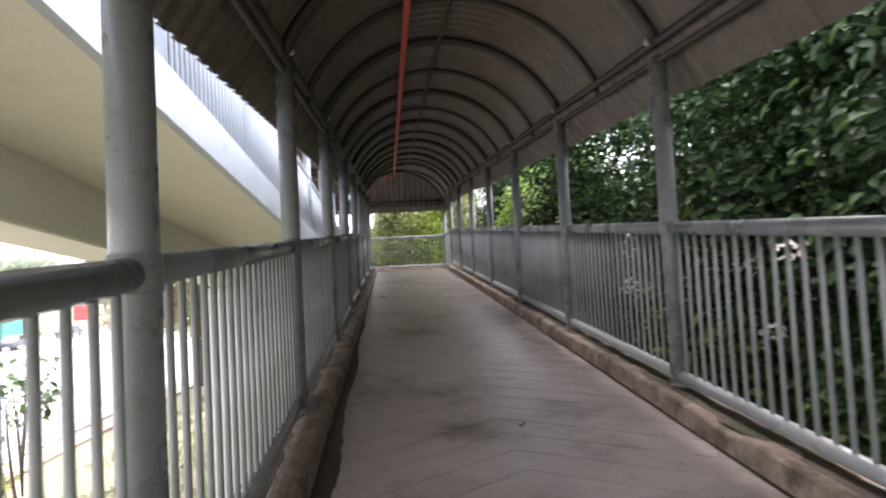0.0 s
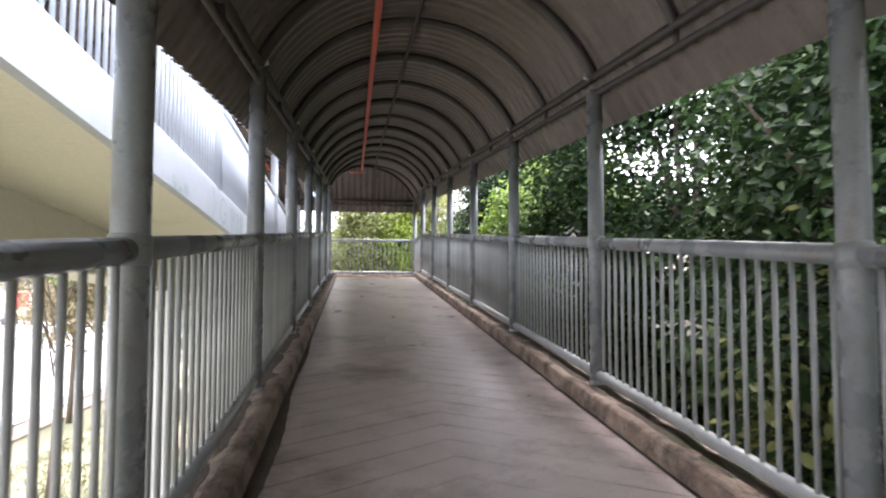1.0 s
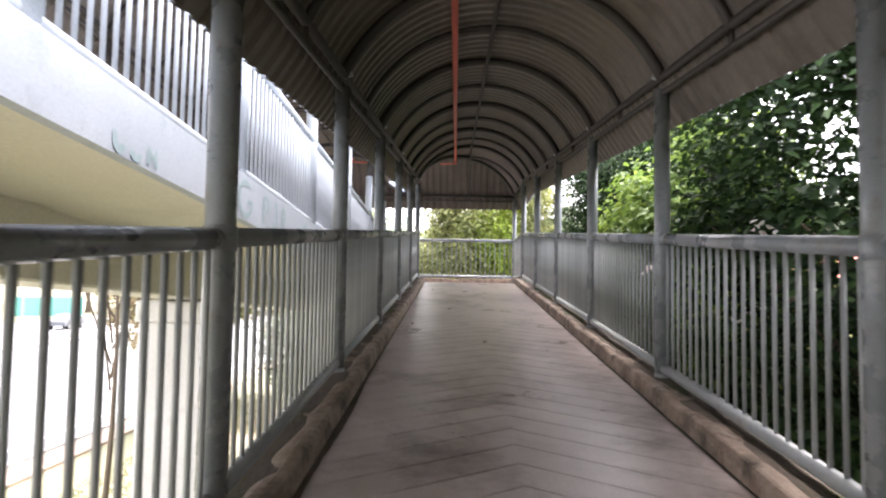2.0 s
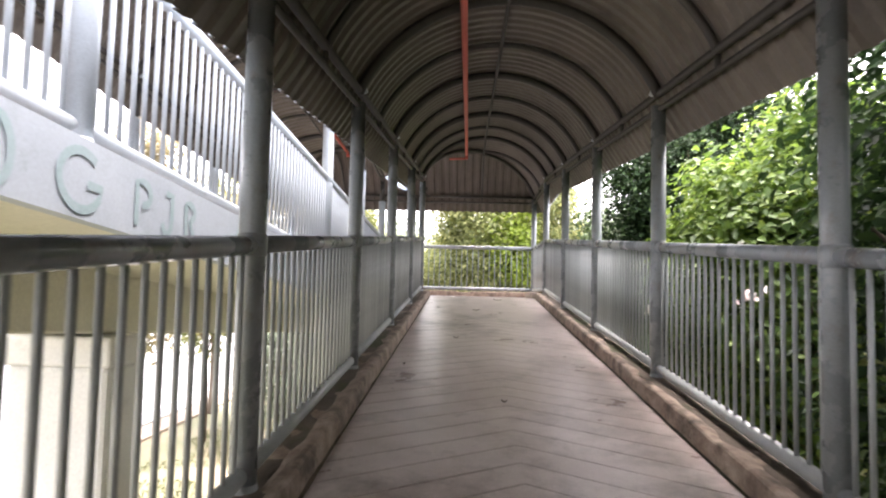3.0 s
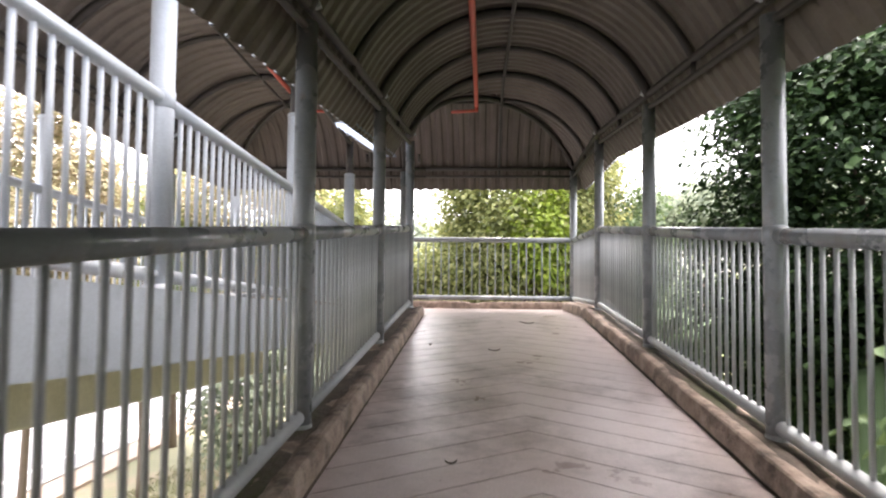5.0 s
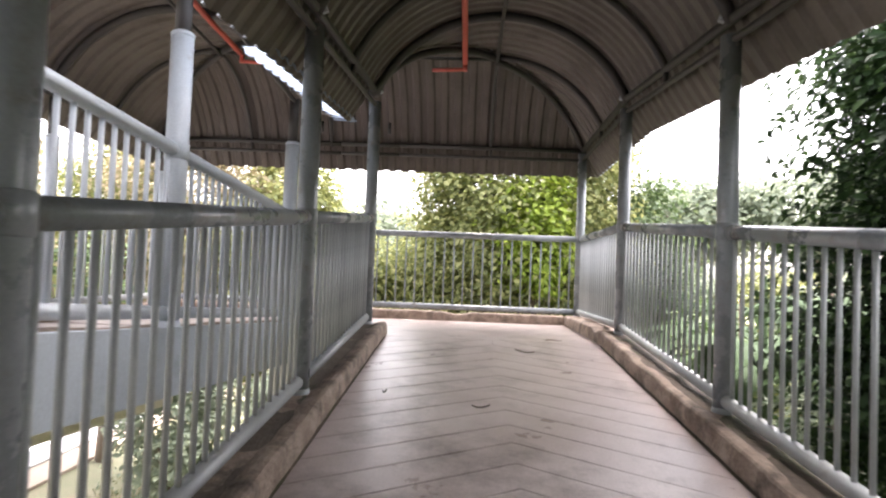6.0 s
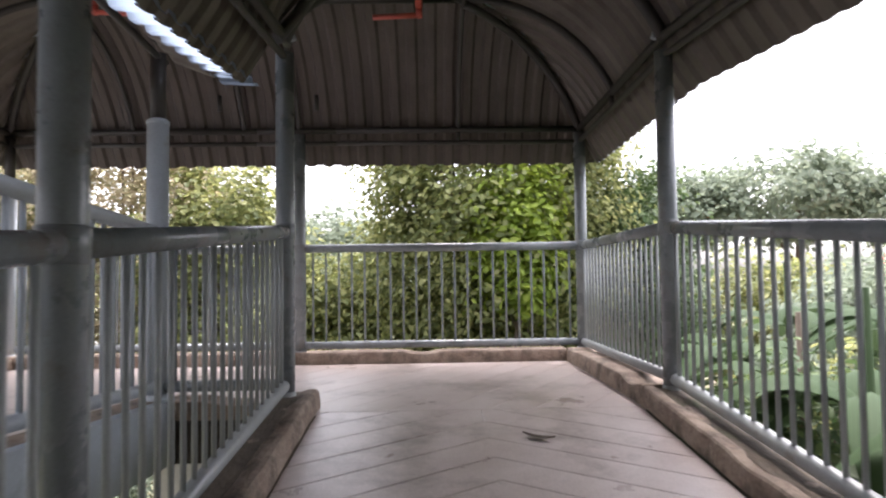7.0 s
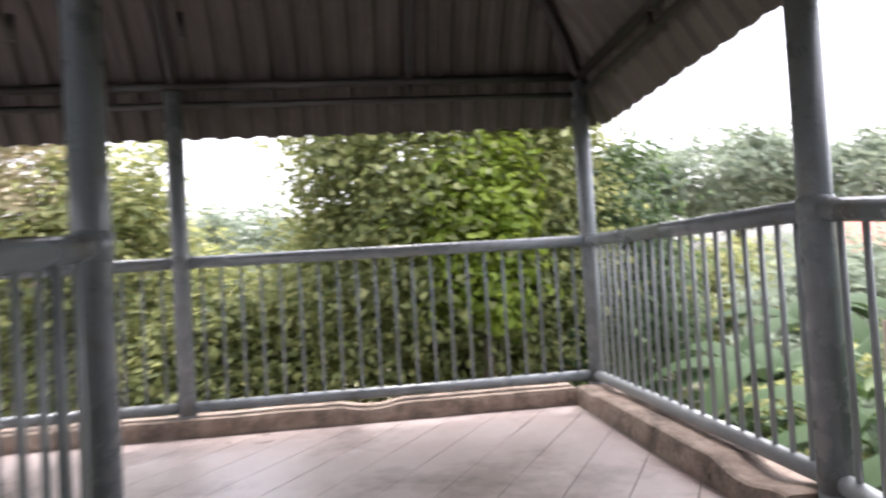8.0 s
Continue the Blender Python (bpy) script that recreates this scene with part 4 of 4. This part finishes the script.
def red_board():
    e = empty("sign_board", (-38.5, 82, GROUND))
    bm = bmesh.new()
    box(bm, (-0.9, -0.05, 2.0), (0.9, 0.05, 3.8), 0.03)
    part("board", bm, SIGN_RED, e)
    for q in (-0.6, 0.6):
        tube_part("leg", [(q, 0.08, -0.1), (q, 0.08, 2.2)], 0.05, KERBSTONE, e)
    e.rotation_euler = (0, 0, radians(30))
    tagged(e, "red square board on two legs across the road", "sign")


red_board()


def car(x, y, yaw, paint, label):
    e = empty("car", (x, y, GROUND - 0.02))
    prof = [(-2.1, 0.35), (-2.15, 0.75), (-1.9, 0.92), (-1.15, 0.98), (-0.55, 1.40), (0.75, 1.43), (1.45, 1.0), (2.05, 0.92), (2.15, 0.6), (2.1, 0.35)]
    bm = bmesh.new()
    sides = []
    for w in (-0.85, 0.85):
        sides.append([bm.verts.new((w * (0.82 if h > 1.2 else 1), q, h)) for q, h in prof])
    n = len(prof)
    for k in range(n):
        bm.faces.new((sides[0][k], sides[0][(k + 1) % n], sides[1][(k + 1) % n], sides[1][k]))
    bm.faces.new(sides[0][::-1])
    bm.faces.new(sides[1])
    bmesh.ops.recalc_face_normals(bm, faces=bm.faces[:])
    bmesh.ops.bevel(bm, geom=bm.edges[:], offset=0.05, segments=2, affect="EDGES")
    part("body", bm, paint, e)
    for s in (-1, 1):
        bm = bmesh.new()
        v = [bm.verts.new((s * wx, q, h)) for wx, q, h in ((0.845, -0.95, 1.02), (0.735, -0.48, 1.34), (0.735, 0.68, 1.36), (0.845, 1.25, 1.03))]
        bm.faces.new(v)
        r = bmesh.ops.extrude_face_region(bm, geom=bm.faces[:])
        for q in r["geom"]:
            if isinstance(q, bmesh.types.BMVert):
                q.co.x += s * 0.03
        bmesh.ops.recalc_face_normals(bm, faces=bm.faces[:])
        part("side_window", bm, DARKGLASS, e)
        for q in (-1.3, 1.3):
            wheel = tube_part("tyre", [(s * 0.68, q, 0.32), (s * 0.88, q, 0.32)], 0.32, RUBBER, e, seg=20)
            tube_part("rim", [(s * 0.87, q, 0.32), (s * 0.895, q, 0.32)], 0.19, KERBSTONE, wheel, seg=14)
    e.rotation_euler = (0, 0, radians(yaw))
    tagged(e, label, "car", "cars across the road")


car(-37.5, 66, 6, CARPAINT, "dark grey car on the far carriageway")
car(-34.5, 92, 4, CARWHITE, "white car on the far carriageway")
car(-41.0, 84, 4, CARPAINT, "dark grey car on the far carriageway")


def street_lamp(x, y):
    e = empty("street_lamp", (x, y, GROUND))
    tube_part("pole", [(0, 0, -0.2), (0, 0, 8.5)], 0.08, KERBSTONE, e, radii=[0.1, 0.06])
    tube_part("arm", [(0, 0, 8.4), (0.8, 0, 8.9), (1.8, 0, 9.0)], 0.04, KERBSTONE, e)
    bm = bmesh.new()
    box(bm, (1.6, -0.12, 8.9), (2.3, 0.12, 9.02), 0.03)
    part("lantern", bm, KERBSTONE, e)
    tagged(e, "pale grey street lamp across the road", "street lamp")


street_lamp(-50.0, 78.0)


def house(x, y, yaw):
    e = empty("house", (x, y, GROUND))
    bm = bmesh.new()
    box(bm, (-4, -3, -0.1), (4, 3, 5.4), 0.02)
    part("wall", bm, HOUSEWALL, e)
    bm = bmesh.new()
    v = [bm.verts.new(p) for p in ((-4.5, -3.6, 5.3), (4.5, -3.6, 5.3), (4.5, 3.6, 5.3), (-4.5, 3.6, 5.3), (-2.5, 0, 7.4), (2.5, 0, 7.4))]
    for f in ((0, 1, 5, 4), (1, 2, 5), (2, 3, 4, 5), (3, 0, 4), (3, 2, 1, 0)):
        bm.faces.new([v[k] for k in f])
    part("roof", bm, ROOFTILE, e, "red tiled hip roof")
    for i in range(3):
        bm = bmesh.new()
        box(bm, (-2.9 + i * 2.3, -3.06, 1.2), (-1.7 + i * 2.3, -2.98, 2.6), 0.02)
        part("window", bm, DARKGLASS, e)
    e.rotation_euler = (0, 0, radians(yaw))
    tagged(e, "distant house with a red tiled roof", "house")


house(25.5, 46.5, -35)


# ---- marks on the upper edge, litter ----
def spray_marks():
    def arc(yc, hc, ry, rh, a0, a1, n=14):
        return [(yc + ry * math.cos(radians(a0 + (a1 - a0) * k / n)), hc + rh * math.sin(radians(a0 + (a1 - a0) * k / n))) for k in range(n + 1)]

    strokes = (
        arc(7.80, -0.09, 0.05, 0.05, 150, 330),
        arc(7.98, -0.10, 0.05, 0.045, 200, 340),
        [(8.12, -0.14), (8.13, -0.06), (8.17, -0.11), (8.21, -0.06), (8.22, -0.14)],
        arc(9.28, -0.02, 0.10, 0.12, 100, -80),
        arc(9.85, -0.02, 0.17, 0.12, 50, 330) + [(10.02, -0.03), (9.9, -0.03)],
        [(10.36, -0.13), (10.36, 0.08)] + arc(10.42, 0.03, 0.09, 0.055, 90, -90),
        arc(10.72, -0.05, 0.06, 0.08, 200, 360) + [(10.78, 0.08), (10.70, 0.08)],
        [(10.98, -0.13), (10.98, 0.08)] + arc(11.03, 0.035, 0.075, 0.045, 90, -90) + [(11.12, -0.13)],
        arc(12.0, -0.02, 0.12, 0.09, 20, 340),
        arc(13.05, 0.06, 0.17, 0.17, 180, 275) + arc(13.2, 0.07, 0.15, 0.15, 250, 350) + [(13.12, -0.08), (13.12, -0.17)],
    )
    x = X_U + 0.134
    for st in strokes:
        pts = [Vector((y, floor_up(y) - 0.07 + h * 1.15)) for y, h in st]
        rows = []
        for k, p in enumerate(pts):
            d = pts[min(k + 1, len(pts) - 1)] - pts[max(k - 1, 0)]
            q = Vector((-d.y, d.x)).normalized() * 0.022
            rows.append([(x, p.x + q.x, p.y + q.y), (x, p.x - q.x, p.y - q.y)])
        ob = new("spray_mark", grid_mesh("spray_mark", rows, GRAFFITI))
        tagged(ob, "faded green spray-paint mark on the pale blue edge", "graffiti", "spray marks")


spray_marks()


def dry_leaf(x, y, yaw, ln):
    z = floor_low(y)
    bm = bmesh.new()
    top, bot = [], []
    for k in range(9):
        t = k / 8
        w = ln * 0.16 * math.sin(math.pi * t) ** 0.8 + 0.002
        lift = 0.006 + 0.018 * (2 * t - 1) ** 2
        top.append([bm.verts.new(((t - 0.5) * ln, a * w, lift + 0.008 * abs(a))) for a in (-1, 0, 1)])
    for a, b in zip(top, top[1:]):
        for k in (0, 1):
            bm.faces.new((a[k], a[k + 1], b[k + 1], b[k]))
    ob = mesh_ob("dry_leaf", bm, LITTER)
    ob.matrix_basis = pose(x, y, z + 0.002, 0, 0, yaw)
    tagged(ob, "curled dry brown leaf lying on the floor", "leaf", "fallen leaves")


for q in ((0.42, 20.55, -35, 0.22), (-0.05, 18.62, 15, 0.13), (-0.75, 18.9, 60, 0.06), (-0.35, 15.4, 10, 0.07), (0.25, 4.1, 30, 0.06), (0.1, 12.2, -20, 0.05), (-0.85, 13.6, 70, 0.05)):
    dry_leaf(*q)


# ---- scored paving ----
def clip(poly, nx, ny, c):
    """The part of a convex polygon where nx*x + ny*y <= c."""
    out = []
    for (x0, y0), (x1, y1) in zip(poly, poly[1:] + poly[:1]):
        a, b = nx * x0 + ny * y0 - c, nx * x1 + ny * y1 - c
        if a <= 0:
            out.append((x0, y0))
        if (a < 0 < b) or (b < 0 < a):
            k = a / (a - b)
            out.append((x0 + (x1 - x0) * k, y0 + (y1 - y0) * k))
    return out


def paving(poly, zf, parent):
    """One slab, its top edges chamfered; its top follows the floor."""
    if len(poly) < 3:
        return
    cx, cy = sum(p[0] for p in poly) / len(poly), sum(p[1] for p in poly) / len(poly)
    n = len(poly)
    verts = [(x, y, zf(y) - 0.03) for x, y in poly] + [(x, y, zf(y) - 0.003) for x, y in poly]
    for x, y in poly:
        d = math.hypot(x - cx, y - cy)
        if d < 0.03:
            return
        k = 1 - 0.006 / d
        verts.append((cx + (x - cx) * k, cy + (y - cy) * k, zf(cy + (y - cy) * k)))
    faces = [tuple(range(2 * n, 3 * n))]
    for a in range(n):
        b = (a + 1) % n
        faces += [(a, b, n + b, n + a), (n + a, n + b, 2 * n + b, 2 * n + a)]
    me = bpy.data.meshes.new("paving_slab")
    me.from_pydata(verts, [], faces)
    me.materials.append(FLOOR)
    ob = new("paving_slab", me)
    ob.parent = parent


def ramp_paving():
    step, gap, slope = 0.325, 0.0045, math.tan(radians(33))
    x0, x1, c = -1.06, 1.345, C_LOW
    k = 0
    while True:
        y = -8.0 + k * step
        if y > Y_FLAT + 2:
            break
        if y + step < Y_FLAT - 0.01:
            d0, d1 = slope * (c - x0), slope * (x1 - c)
            paving([(x0, y + gap - d0), (c, y + gap), (x1, y + gap - d1), (x1, y + step - gap - d1), (c, y + step - gap), (x0, y + step - gap - d0)], floor_low, floor_ramp)
            k += 1
            continue
        for s, edge in ((-1, x0), (1, x1)):
            d = abs(edge - c)
            g = gap * 0.6
            poly = [(c + s * 0.0015, y + gap), (edge, y + gap - slope * d), (edge, y + step - gap - slope * d), (c + s * 0.0015, y + step - gap)]
            poly = clip(poly, 0, 1, Y_FLAT - 0.003)
            paving(poly, floor_low, floor_ramp)
        k += 1


def landing_paving():
    step, a = 0.30, radians(58)
    dx, dy = math.cos(a), math.sin(a)
    nx, ny = -dy, dx
    lo = [nx * x + ny * y for x in (X_V, X_R) for y in (Y_FLAT, Y_END)]
    k0, k1 = math.floor(min(lo) / step), math.ceil(max(lo) / step)
    rect = [(X_V + 0.13, Y_FLAT + 0.003), (1.37, Y_FLAT + 0.003), (1.37, Y_END - 0.12), (X_V + 0.13, Y_END - 0.12)]
    for k in range(k0, k1):
        poly = clip(rect, nx, ny, (k + 1) * step - 0.0026)
        poly = clip(poly, -nx, -ny, -(k * step + 0.0026))
        paving(poly, lambda y: 1.785, floor_landing)


ramp_paving()
landing_paving()
